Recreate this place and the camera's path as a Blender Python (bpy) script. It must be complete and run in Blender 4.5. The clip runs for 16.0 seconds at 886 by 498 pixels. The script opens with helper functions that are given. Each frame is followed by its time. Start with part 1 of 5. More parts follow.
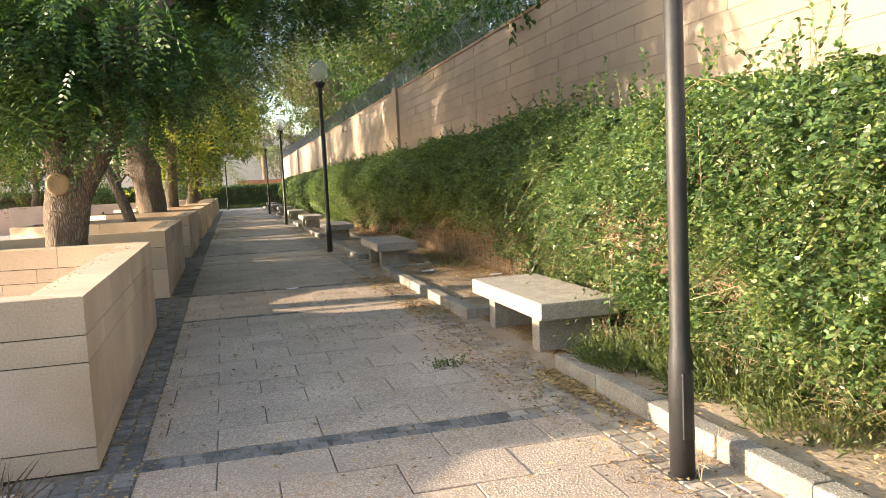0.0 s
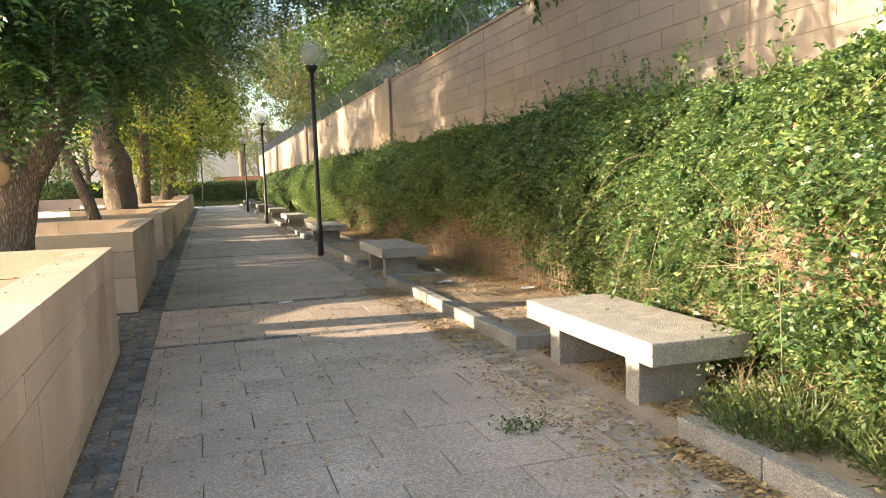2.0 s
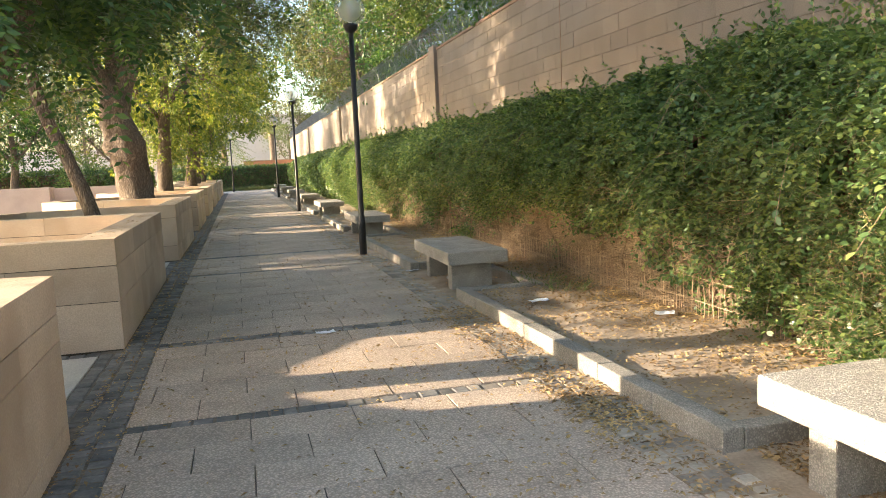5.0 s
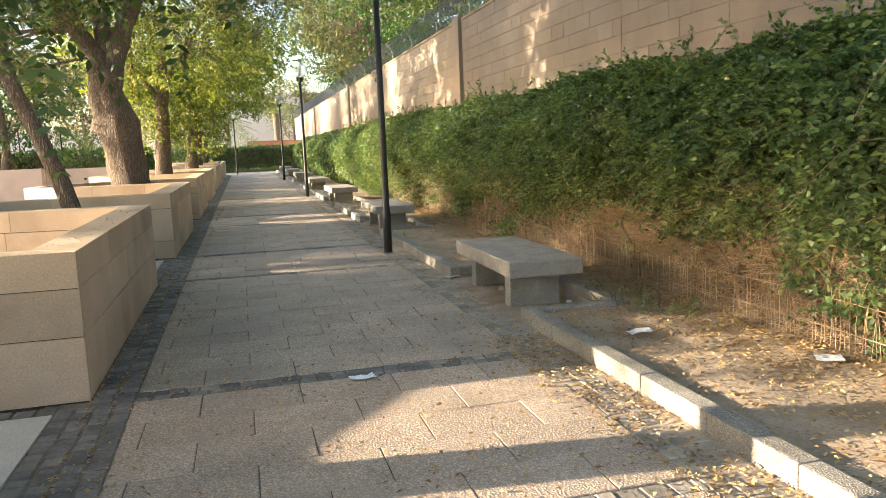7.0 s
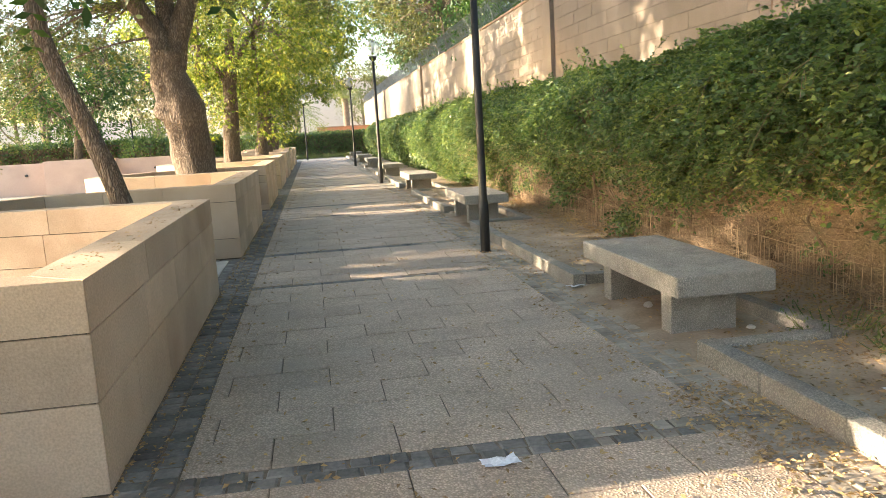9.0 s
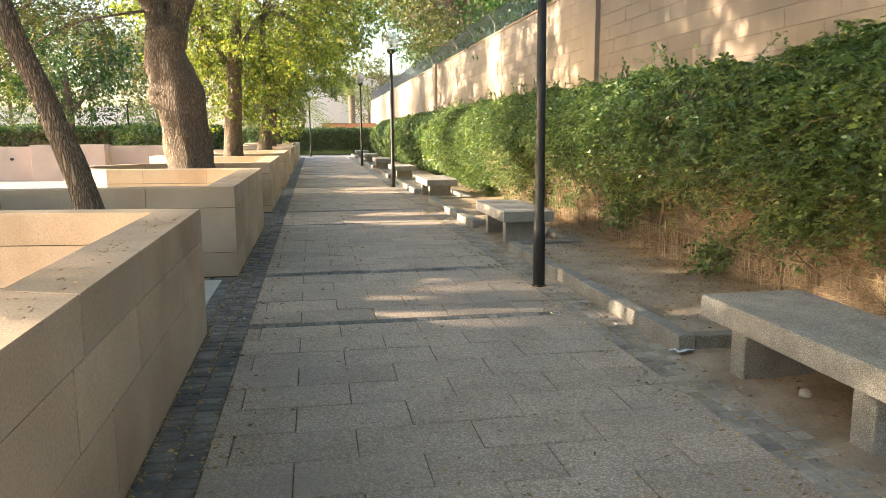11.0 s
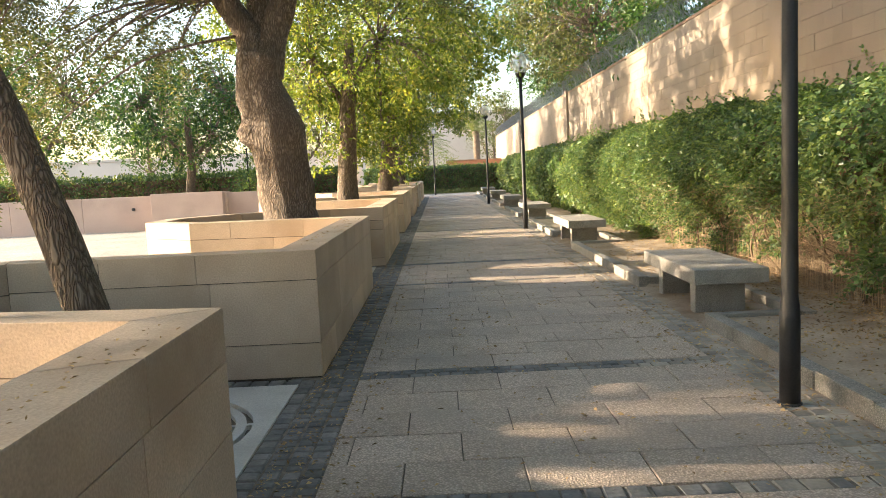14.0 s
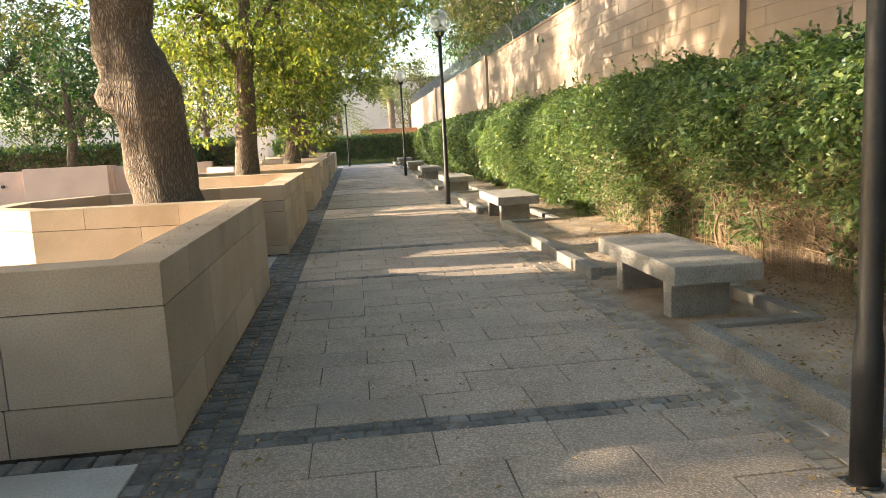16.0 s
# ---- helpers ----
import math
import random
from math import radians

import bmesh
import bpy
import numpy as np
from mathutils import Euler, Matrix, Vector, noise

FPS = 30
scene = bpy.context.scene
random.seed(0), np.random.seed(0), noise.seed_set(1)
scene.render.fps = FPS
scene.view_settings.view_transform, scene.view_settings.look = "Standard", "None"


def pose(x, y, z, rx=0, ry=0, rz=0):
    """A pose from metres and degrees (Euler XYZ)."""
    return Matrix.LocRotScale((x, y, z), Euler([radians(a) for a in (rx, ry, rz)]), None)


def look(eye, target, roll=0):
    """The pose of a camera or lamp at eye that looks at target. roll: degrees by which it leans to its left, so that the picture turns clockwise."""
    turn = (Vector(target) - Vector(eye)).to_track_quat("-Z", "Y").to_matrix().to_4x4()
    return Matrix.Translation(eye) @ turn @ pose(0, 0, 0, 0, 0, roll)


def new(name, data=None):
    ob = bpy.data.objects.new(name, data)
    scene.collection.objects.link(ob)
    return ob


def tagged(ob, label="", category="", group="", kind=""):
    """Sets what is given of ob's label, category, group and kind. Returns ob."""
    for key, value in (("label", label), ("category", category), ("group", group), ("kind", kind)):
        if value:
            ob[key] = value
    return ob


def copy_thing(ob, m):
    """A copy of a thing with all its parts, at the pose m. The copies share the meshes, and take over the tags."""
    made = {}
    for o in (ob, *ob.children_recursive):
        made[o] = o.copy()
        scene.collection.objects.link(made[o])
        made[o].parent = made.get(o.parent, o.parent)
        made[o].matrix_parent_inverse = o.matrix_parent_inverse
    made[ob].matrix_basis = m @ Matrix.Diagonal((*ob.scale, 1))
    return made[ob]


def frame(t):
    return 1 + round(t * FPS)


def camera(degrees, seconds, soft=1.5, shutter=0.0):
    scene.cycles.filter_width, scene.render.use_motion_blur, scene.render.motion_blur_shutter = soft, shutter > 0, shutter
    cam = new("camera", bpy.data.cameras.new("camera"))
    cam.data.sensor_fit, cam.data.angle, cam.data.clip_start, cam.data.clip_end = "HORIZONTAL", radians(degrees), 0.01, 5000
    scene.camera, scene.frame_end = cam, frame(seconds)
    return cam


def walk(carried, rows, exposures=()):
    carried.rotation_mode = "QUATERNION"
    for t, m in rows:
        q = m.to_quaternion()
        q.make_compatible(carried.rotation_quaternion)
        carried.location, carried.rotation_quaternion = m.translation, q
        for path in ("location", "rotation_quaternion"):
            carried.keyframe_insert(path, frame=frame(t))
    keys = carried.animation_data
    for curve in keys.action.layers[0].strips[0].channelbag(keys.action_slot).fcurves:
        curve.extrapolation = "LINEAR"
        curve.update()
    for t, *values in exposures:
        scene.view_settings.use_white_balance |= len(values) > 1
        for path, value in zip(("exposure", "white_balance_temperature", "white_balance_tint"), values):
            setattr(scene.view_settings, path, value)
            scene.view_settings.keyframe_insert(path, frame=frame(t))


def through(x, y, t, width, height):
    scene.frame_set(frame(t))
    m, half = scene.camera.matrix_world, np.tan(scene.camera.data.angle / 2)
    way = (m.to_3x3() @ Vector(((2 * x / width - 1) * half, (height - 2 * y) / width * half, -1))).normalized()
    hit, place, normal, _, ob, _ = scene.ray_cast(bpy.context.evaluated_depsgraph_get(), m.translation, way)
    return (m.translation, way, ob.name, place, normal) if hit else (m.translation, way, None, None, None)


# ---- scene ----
cam = camera(60.4, 16.0, soft=0.7)
PATH = [
    (0, (0.608, 1.086, 1.488), (1.131, 3.008, 1.307), -2.8),
    (0.5, (0.553, 1.574, 1.458), (1.074, 3.497, 1.277), -2.7),
    (1, (0.532, 1.987, 1.473), (1.116, 3.888, 1.265), -2.4),
    (1.5, (0.562, 2.442, 1.458), (1.2, 4.33, 1.285), -1.5),
    (2, (0.513, 2.882, 1.457), (1.097, 4.787, 1.273), -2.0),
    (2.5, (0.56, 3.306, 1.463), (1.115, 5.219, 1.288), -3.2),
    (3, (0.647, 3.711, 1.433), (1.164, 5.636, 1.276), -2.6),
    (3.5, (0.678, 4.159, 1.455), (1.113, 6.104, 1.295), -2.7),
    (4, (0.722, 4.596, 1.465), (1.14, 6.544, 1.29), -3.2),
    (4.2, (0.719, 4.783, 1.472), (1.152, 6.727, 1.289), -3.3),
    (6.3, (0.714, 6.843, 1.504), (1.273, 8.742, 1.217), -1.1),
    (6.5, (0.705, 7.021, 1.549), (1.23, 8.929, 1.263), -1.4),
    (7, (0.696, 7.424, 1.538), (1.187, 9.343, 1.262), -2.3),
    (7.5, (0.713, 7.89, 1.537), (1.205, 9.813, 1.294), -2.3),
    (8, (0.645, 8.339, 1.535), (1.047, 10.286, 1.315), -2.4),
    (8.5, (0.656, 8.752, 1.525), (1.035, 10.703, 1.303), -2.5),
    (9, (0.644, 9.165, 1.499), (0.96, 11.116, 1.19), -3.3),
    (9.2, (0.627, 9.321, 1.49), (0.891, 11.277, 1.168), -3.0),
    (11.3, (0.462, 11.291, 1.517), (0.792, 13.241, 1.221), -0.3),
    (11.5, (0.504, 11.486, 1.501), (0.861, 13.44, 1.264), -1.3),
    (12, (0.608, 11.907, 1.51), (1.003, 13.856, 1.298), -1.2),
    (12.5, (0.564, 12.374, 1.534), (0.764, 14.354, 1.335), -0.9),
    (13, (0.58, 12.768, 1.531), (0.759, 14.749, 1.325), -1.5),
    (13.5, (0.617, 13.238, 1.54), (0.683, 15.225, 1.322), -2.7),
    (14, (0.568, 13.673, 1.5), (0.568, 15.663, 1.296), -2.7),
    (14.5, (0.584, 14.099, 1.521), (0.655, 16.087, 1.313), -2.8),
    (15, (0.675, 14.54, 1.518), (0.897, 16.513, 1.277), -3.3),
    (15.5, (0.636, 14.994, 1.49), (0.852, 16.966, 1.236), -3.3),
    (16, (0.625, 15.402, 1.512), (0.838, 17.369, 1.219), -3.0),
]
walk(cam, [(t, look(eye, target, roll)) for t, eye, target, roll in PATH],
     [(0, 2.08), (3, 2.38), (6.5, 2.46), (8, 2.6), (9, 2.74), (11.5, 2.54), (12.5, 2.42), (16, 2.28)])

# ---- world, sun ----
SUN_EL, SUN_AZ = 12.5, 7.0          # degrees above the horizon; turned ahead of square-on from the plaza side
world = bpy.data.worlds.new("world")
scene.world = world
world.use_nodes = True
sky = world.node_tree.nodes.new("ShaderNodeTexSky")
sky.sky_type = "NISHITA"
sky.sun_disc = False
sky.sun_elevation = radians(SUN_EL)
sky.sun_rotation = radians(270 + SUN_AZ)
sky.dust_density, sky.air_density = 2.5, 1.0
world.node_tree.links.new(sky.outputs[0], world.node_tree.nodes["Background"].inputs[0])
world.node_tree.nodes["Background"].inputs[1].default_value = 0.15
sun = new("sun", bpy.data.lights.new("sun", "SUN"))
sun.data.energy, sun.data.angle, sun.data.color = 4.0, radians(0.6), (1.0, 0.825, 0.61)
sun.matrix_world = look((-60 * math.cos(radians(SUN_AZ)), 60 * math.sin(radians(SUN_AZ)) + 15, 60 * math.tan(radians(SUN_EL))), (0, 15, 0))

# ---- materials ----
rng = np.random.default_rng(7)


def mat(name, dark, light, scale=6.0, rough=0.8, bump=0.2, fine=60.0, island=0.0, thing_random=0.0, metal=0.0, stain=None, stain_scale=0.7, cell=0.0):
    """A procedural surface: two colours mixed by coarse noise, a fine grain, stains, relief, and a shade of its own for each piece."""
    m = bpy.data.materials.new(name)
    m.use_nodes = True
    n, l = m.node_tree.nodes, m.node_tree.links
    b = n["Principled BSDF"]
    b.inputs["Roughness"].default_value, b.inputs["Metallic"].default_value = rough, metal
    co = n.new("ShaderNodeTexCoord").outputs["Object"]
    geo = n.new("ShaderNodeNewGeometry")
    pos = geo.outputs["Position"]

    def noise_tex(s, detail=4.0):
        t = n.new("ShaderNodeTexNoise")
        t.inputs["Scale"].default_value, t.inputs["Detail"].default_value = s, detail
        l.new(pos, t.inputs["Vector"])
        return t.outputs["Fac"]

    def mix(fac, a, c, kind="MIX"):
        x = n.new("ShaderNodeMix")
        x.data_type, x.blend_type = "RGBA", kind
        for sock, v in ((x.inputs[0], fac), (x.inputs[6], a), (x.inputs[7], c)):
            if isinstance(v, (int, float)):
                sock.default_value = v
            elif isinstance(v, tuple):
                sock.default_value = (*v, 1)
            else:
                l.new(v, sock)
        return x.outputs[2]

    def ramp(v, lo, hi, a=0.0, c=1.0):
        r = n.new("ShaderNodeMapRange")
        r.inputs[1].default_value, r.inputs[2].default_value, r.inputs[3].default_value, r.inputs[4].default_value = lo, hi, a, c
        l.new(v, r.inputs[0])
        return r.outputs[0]

    col = mix(ramp(noise_tex(scale), 0.3, 0.7), dark, light)
    fine_out = noise_tex(fine, 2.0)
    if cell:
        v = n.new("ShaderNodeTexVoronoi")
        v.inputs["Scale"].default_value = cell
        l.new(pos, v.inputs["Vector"])
        fine_out = ramp(v.outputs["Distance"], 0.05, 0.6, 1.0, 0.0)
        shade = ramp(v.outputs["Color"], 0.0, 1.0, 0.76, 1.20)
        col = mix(1.0, col, shade, "MULTIPLY")
        col = mix(1.0, col, ramp(fine_out, 0.0, 0.5, 0.72, 1.04), "MULTIPLY")
    else:
        col = mix(1.0, col, ramp(fine_out, 0.25, 0.75, 0.82, 1.14), "MULTIPLY")
    if stain:
        col = mix(ramp(noise_tex(stain_scale, 6.0), 0.52, 0.72, 0.0, 0.75), col, stain)
    if island:
        col = mix(1.0, col, ramp(geo.outputs["Random Per Island"], 0, 1, 1 - island, 1 + island), "MULTIPLY")
    if thing_random:
        info = n.new("ShaderNodeObjectInfo")
        col = mix(1.0, col, ramp(info.outputs["Random"], 0, 1, 1 - thing_random, 1 + thing_random), "MULTIPLY")
    l.new(col, b.inputs["Base Color"])
    if bump:
        bp = n.new("ShaderNodeBump")
        bp.inputs["Strength"].default_value, bp.inputs["Distance"].default_value = bump, 0.006 if cell else 0.01
        l.new(fine_out, bp.inputs["Height"])
        l.new(bp.outputs[0], b.inputs["Normal"])
    return m


def leaf_mat(name, a, b_col, c_col, through=0.35, rough=0.45):
    """Leaves: three greens by leaf, with light passing through the blade."""
    m = bpy.data.materials.new(name)
    m.use_nodes = True
    n, l = m.node_tree.nodes, m.node_tree.links
    b, out = n["Principled BSDF"], n["Material Output"]
    b.inputs["Roughness"].default_value = rough
    b.inputs["Specular IOR Level"].default_value = 0.5
    r = n.new("ShaderNodeValToRGB")
    r.color_ramp.elements[0].color, r.color_ramp.elements[1].color = (*a, 1), (*c_col, 1)
    r.color_ramp.elements.new(0.6).color = (*b_col, 1)
    geo = n.new("ShaderNodeNewGeometry")
    t = n.new("ShaderNodeTexNoise")
    t.inputs["Scale"].default_value = 1.6
    l.new(geo.outputs["Position"], t.inputs["Vector"])
    add = n.new("ShaderNodeMath")
    add.operation = "MULTIPLY_ADD"
    l.new(geo.outputs["Random Per Island"], add.inputs[0])
    add.inputs[1].default_value = 0.82
    sub = n.new("ShaderNodeMath")
    sub.operation = "MULTIPLY_ADD"
    l.new(t.outputs["Fac"], sub.inputs[0])
    sub.inputs[1].default_value, sub.inputs[2].default_value = 0.9, -0.35
    l.new(sub.outputs[0], add.inputs[2])
    l.new(add.outputs[0], r.inputs[0])
    l.new(r.outputs[0], b.inputs["Base Color"])
    tr = n.new("ShaderNodeBsdfTranslucent")
    gain = n.new("ShaderNodeMix")
    gain.data_type, gain.blend_type = "RGBA", "MULTIPLY"
    gain.inputs[0].default_value = 1.0
    l.new(r.outputs[0], gain.inputs[6])
    gain.inputs[7].default_value = (1.9, 1.8, 0.9, 1)
    l.new(gain.outputs[2], tr.inputs[0])
    mx = n.new("ShaderNodeMixShader")
    mx.inputs[0].default_value = through
    l.new(b.outputs[0], mx.inputs[1])
    l.new(tr.outputs[0], mx.inputs[2])
    l.new(mx.outputs[0], out.inputs[0])
    return m


def bark_mat():
    """Furrowed bark: plates stretched along the trunk, dark in the cracks, with paler patches."""
    m = bpy.data.materials.new("bark")
    m.use_nodes = True
    n, l = m.node_tree.nodes, m.node_tree.links
    b = n["Principled BSDF"]
    b.inputs["Roughness"].default_value = 0.92
    geo = n.new("ShaderNodeNewGeometry")
    mp = n.new("ShaderNodeMapping")
    mp.inputs["Scale"].default_value = (1, 1, 0.22)
    l.new(geo.outputs["Position"], mp.inputs[0])
    wob = n.new("ShaderNodeTexNoise")
    wob.inputs["Scale"].default_value, wob.inputs["Detail"].default_value = 9, 3
    l.new(mp.outputs[0], wob.inputs["Vector"])
    add = n.new("ShaderNodeVectorMath")
    add.operation = "MULTIPLY_ADD"
    add.inputs[1].default_value = (0.16, 0.16, 0.16)
    l.new(wob.outputs["Color"], add.inputs[0])
    l.new(mp.outputs[0], add.inputs[2])
    v = n.new("ShaderNodeTexVoronoi")
    v.feature = "DISTANCE_TO_EDGE"
    v.inputs["Scale"].default_value = 36
    l.new(add.outputs[0], v.inputs["Vector"])
    crack = n.new("ShaderNodeMapRange")
    crack.inputs[1].default_value, crack.inputs[2].default_value = 0.0, 0.34
    l.new(v.outputs["Distance"], crack.inputs[0])
    big = n.new("ShaderNodeTexNoise")
    big.inputs["Scale"].default_value, big.inputs["Detail"].default_value = 2.2, 5
    l.new(geo.outputs["Position"], big.inputs["Vector"])
    r = n.new("ShaderNodeValToRGB")
    r.color_ramp.elements[0].position, r.color_ramp.elements[1].position = 0.3, 0.7
    r.color_ramp.elements[0].color, r.color_ramp.elements[1].color = (0.205, 0.158, 0.118, 1), (0.34, 0.268, 0.203, 1)
    l.new(big.outputs["Fac"], r.inputs[0])
    mx = n.new("ShaderNodeMix")
    mx.data_type = "RGBA"
    mx.inputs[6].default_value = (0.105, 0.074, 0.051, 1)
    l.new(crack.outputs[0], mx.inputs[0])
    l.new(r.outputs[0], mx.inputs[7])
    l.new(mx.outputs[2], b.inputs["Base Color"])
    h = n.new("ShaderNodeMath")
    h.operation = "MULTIPLY_ADD"
    h.inputs[1].default_value = 0.4
    l.new(wob.outputs["Fac"], h.inputs[0])
    l.new(crack.outputs[0], h.inputs[2])
    bp = n.new("ShaderNodeBump")
    bp.inputs["Strength"].default_value, bp.inputs["Distance"].default_value = 0.8, 0.02
    l.new(h.outputs[0], bp.inputs["Height"])
    l.new(bp.outputs[0], b.inputs["Normal"])
    return m


M = {}
M["sandstone"] = mat("sandstone", (0.455, 0.345, 0.244), (0.60, 0.47, 0.345), 1.3, 0.85, 0.25, 90, thing_random=0.12, stain=(0.38, 0.27, 0.175), stain_scale=1.1)
M["mortar"] = mat("mortar", (0.06, 0.048, 0.036), (0.11, 0.09, 0.065), 20, 0.95, 0.3)
M["slab"] = mat("paving_slab", (0.485, 0.375, 0.285), (0.62, 0.49, 0.378), 2.2, 0.8, 0.5, thing_random=0.09, cell=75, stain=(0.32, 0.26, 0.21), stain_scale=1.1)
M["slab_far"] = mat("paving_slab_far", (0.485, 0.375, 0.285), (0.62, 0.49, 0.378), 2.2, 0.8, 0.45, island=0.09, cell=75, stain=(0.32, 0.26, 0.21), stain_scale=1.1)
M["bedding"] = mat("joint_sand", (0.09, 0.075, 0.06), (0.27, 0.215, 0.16), 9, 0.95, 0.3)
M["cobble"] = mat("dark_cobble", (0.10, 0.097, 0.094), (0.24, 0.22, 0.195), 5, 0.7, 0.4, 40, thing_random=0.3)
M["cobble_far"] = mat("dark_cobble_joined", (0.10, 0.097, 0.094), (0.24, 0.22, 0.195), 5, 0.7, 0.4, 40, island=0.3)
M["sett_pale"] = mat("dusty_sett", (0.23, 0.20, 0.165), (0.43, 0.37, 0.295), 3, 0.85, 0.4, 40, island=0.25, stain=(0.40, 0.32, 0.23), stain_scale=1.5)
M["kerb"] = mat("kerb_stone", (0.27, 0.24, 0.20), (0.40, 0.36, 0.305), 4, 0.85, 0.6, thing_random=0.1, cell=90, stain=(0.2, 0.18, 0.15))
M["bench"] = mat("exposed_aggregate", (0.33, 0.295, 0.25), (0.48, 0.435, 0.37), 6, 0.8, 0.9, thing_random=0.06, cell=100, stain=(0.3, 0.27, 0.23), stain_scale=1.5)
M["concrete"] = mat("pale_concrete", (0.50, 0.47, 0.42), (0.62, 0.58, 0.52), 3, 0.85, 0.2, 90, stain=(0.4, 0.36, 0.31))
M["wall_mortar"] = mat("wall_mortar", (0.16, 0.12, 0.09), (0.22, 0.17, 0.125), 20, 0.95, 0.3)
M["wall"] = mat("wall_block", (0.235, 0.188, 0.143), (0.295, 0.238, 0.185), 1.2, 0.88, 0.2, 70, thing_random=0.06, stain=(0.21, 0.165, 0.12), stain_scale=0.5)
M["wall_far"] = mat("wall_block_joined", (0.235, 0.188, 0.143), (0.295, 0.238, 0.185), 1.2, 0.88, 0.2, 70, island=0.06, stain=(0.21, 0.165, 0.12), stain_scale=0.5)
M["coping"] = mat("coping", (0.22, 0.14, 0.09), (0.30, 0.20, 0.13), 3, 0.8, 0.2)
M["pink"] = mat("pink_render", (0.47, 0.35, 0.29), (0.55, 0.42, 0.35), 1.0, 0.9, 0.15, 50, stain=(0.36, 0.27, 0.22), stain_scale=0.8)
M["soil"] = mat("sandy_soil", (0.31, 0.232, 0.16), (0.47, 0.372, 0.27), 3, 0.95, 0.5, 45, stain=(0.22, 0.145, 0.085), stain_scale=2.2)
M["gravel"] = mat("pale_gravel", (0.40, 0.36, 0.30), (0.55, 0.50, 0.43), 0.6, 0.95, 0.8, cell=28)
M["bark"] = bark_mat()
M["cut_wood"] = mat("cut_wood", (0.28, 0.19, 0.11), (0.40, 0.28, 0.17), 9, 0.9, 0.3)
M["twig"] = mat("dry_twig", (0.14, 0.097, 0.06), (0.29, 0.21, 0.135), 8, 0.9, 0.2)
M["straw"] = mat("dry_straw", (0.27, 0.185, 0.11), (0.52, 0.38, 0.235), 5, 0.9, 0.1, island=0.3)
# hedge filler: the shade among inner branches is put into this dark brown
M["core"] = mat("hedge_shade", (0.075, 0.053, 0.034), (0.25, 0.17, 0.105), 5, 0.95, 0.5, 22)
M["black"] = mat("black_paint", (0.02, 0.02, 0.021), (0.035, 0.034, 0.034), 6, 0.55, 0.1, 80, metal=0.2)
M["steel"] = mat("galvanised", (0.16, 0.17, 0.18), (0.3, 0.31, 0.32), 8, 0.5, 0.0, metal=0.6)
M["white_steel"] = mat("pale_steel", (0.25, 0.25, 0.24), (0.36, 0.36, 0.35), 8, 0.6, 0.05)
M["paper"] = mat("paper", (0.7, 0.72, 0.76), (0.82, 0.83, 0.86), 8, 0.9, 0.05)
M["brick"] = mat("far_brick", (0.30, 0.14, 0.08), (0.40, 0.2, 0.12), 3, 0.9, 0.2)
M["far_render"] = mat("far_render", (0.48, 0.43, 0.38), (0.56, 0.5, 0.45), 0.3, 0.9, 0.05)
M["lamp_bulb"] = mat("bulb_white", (0.7, 0.7, 0.66), (0.8, 0.8, 0.76), 8, 0.4, 0.0)
M["dry_leaf"] = mat("dry_leaf", (0.27, 0.16, 0.075), (0.52, 0.36, 0.15), 2, 0.8, 0.0, island=0.4)
M["window"] = mat("far_window", (0.05, 0.06, 0.07), (0.09, 0.1, 0.12), 1, 0.15, 0.0)
M["hedge"] = leaf_mat("hedge_leaf", (0.040, 0.082, 0.034), (0.096, 0.164, 0.056), (0.235, 0.285, 0.09), 0.30, 0.36)
M["tree_dark"] = leaf_mat("pinnate_leaf", (0.020, 0.055, 0.020), (0.045, 0.10, 0.025), (0.10, 0.16, 0.03))
M["tree_mid"] = leaf_mat("mid_leaf", (0.05, 0.085, 0.02), (0.085, 0.13, 0.03), (0.17, 0.19, 0.05))
M["tree_bright"] = leaf_mat("bright_leaf", (0.06, 0.10, 0.02), (0.14, 0.19, 0.035), (0.31, 0.30, 0.075), 0.45)
M["tree_olive"] = leaf_mat("olive_leaf", (0.042, 0.055, 0.022), (0.080, 0.095, 0.035), (0.17, 0.16, 0.06), 0.38)
M["palm"] = leaf_mat("palm_leaf", (0.09, 0.12, 0.05), (0.14, 0.17, 0.08), (0.2, 0.22, 0.12))
M["grass"] = leaf_mat("grass_blade", (0.06, 0.09, 0.03), (0.10, 0.135, 0.045), (0.22, 0.22, 0.09))


# ---- builders ----
def mesh(name, verts, faces, material=None, smooth=False):
    me = bpy.data.meshes.new(name)
    me.from_pydata([tuple(v) for v in verts], [], [tuple(f) for f in faces])
    if material:
        me.materials.append(M[material])
    if smooth:
        me.shade_smooth()
    me.update()
    return me


def quads(name, V, material):
    """A mesh of loose faces from an array of shape (n, corners, 3)."""
    n, c = V.shape[:2]
    me = bpy.data.meshes.new(name)
    me.vertices.add(c * n)
    me.vertices.foreach_set("co", np.ascontiguousarray(V, dtype=np.float32).ravel())
    me.loops.add(c * n)
    me.loops.foreach_set("vertex_index", np.arange(c * n, dtype=np.int32))
    me.polygons.add(n)
    me.polygons.foreach_set("loop_start", np.arange(0, c * n, c, dtype=np.int32))
    me.materials.append(M[material])
    me.update(calc_edges=True)
    return me


def thing(name, label, category, group="", kind="", at=(0, 0, 0), data=None):
    ob = new(name, data)
    ob.location = at
    return tagged(ob, label, category, group, kind)


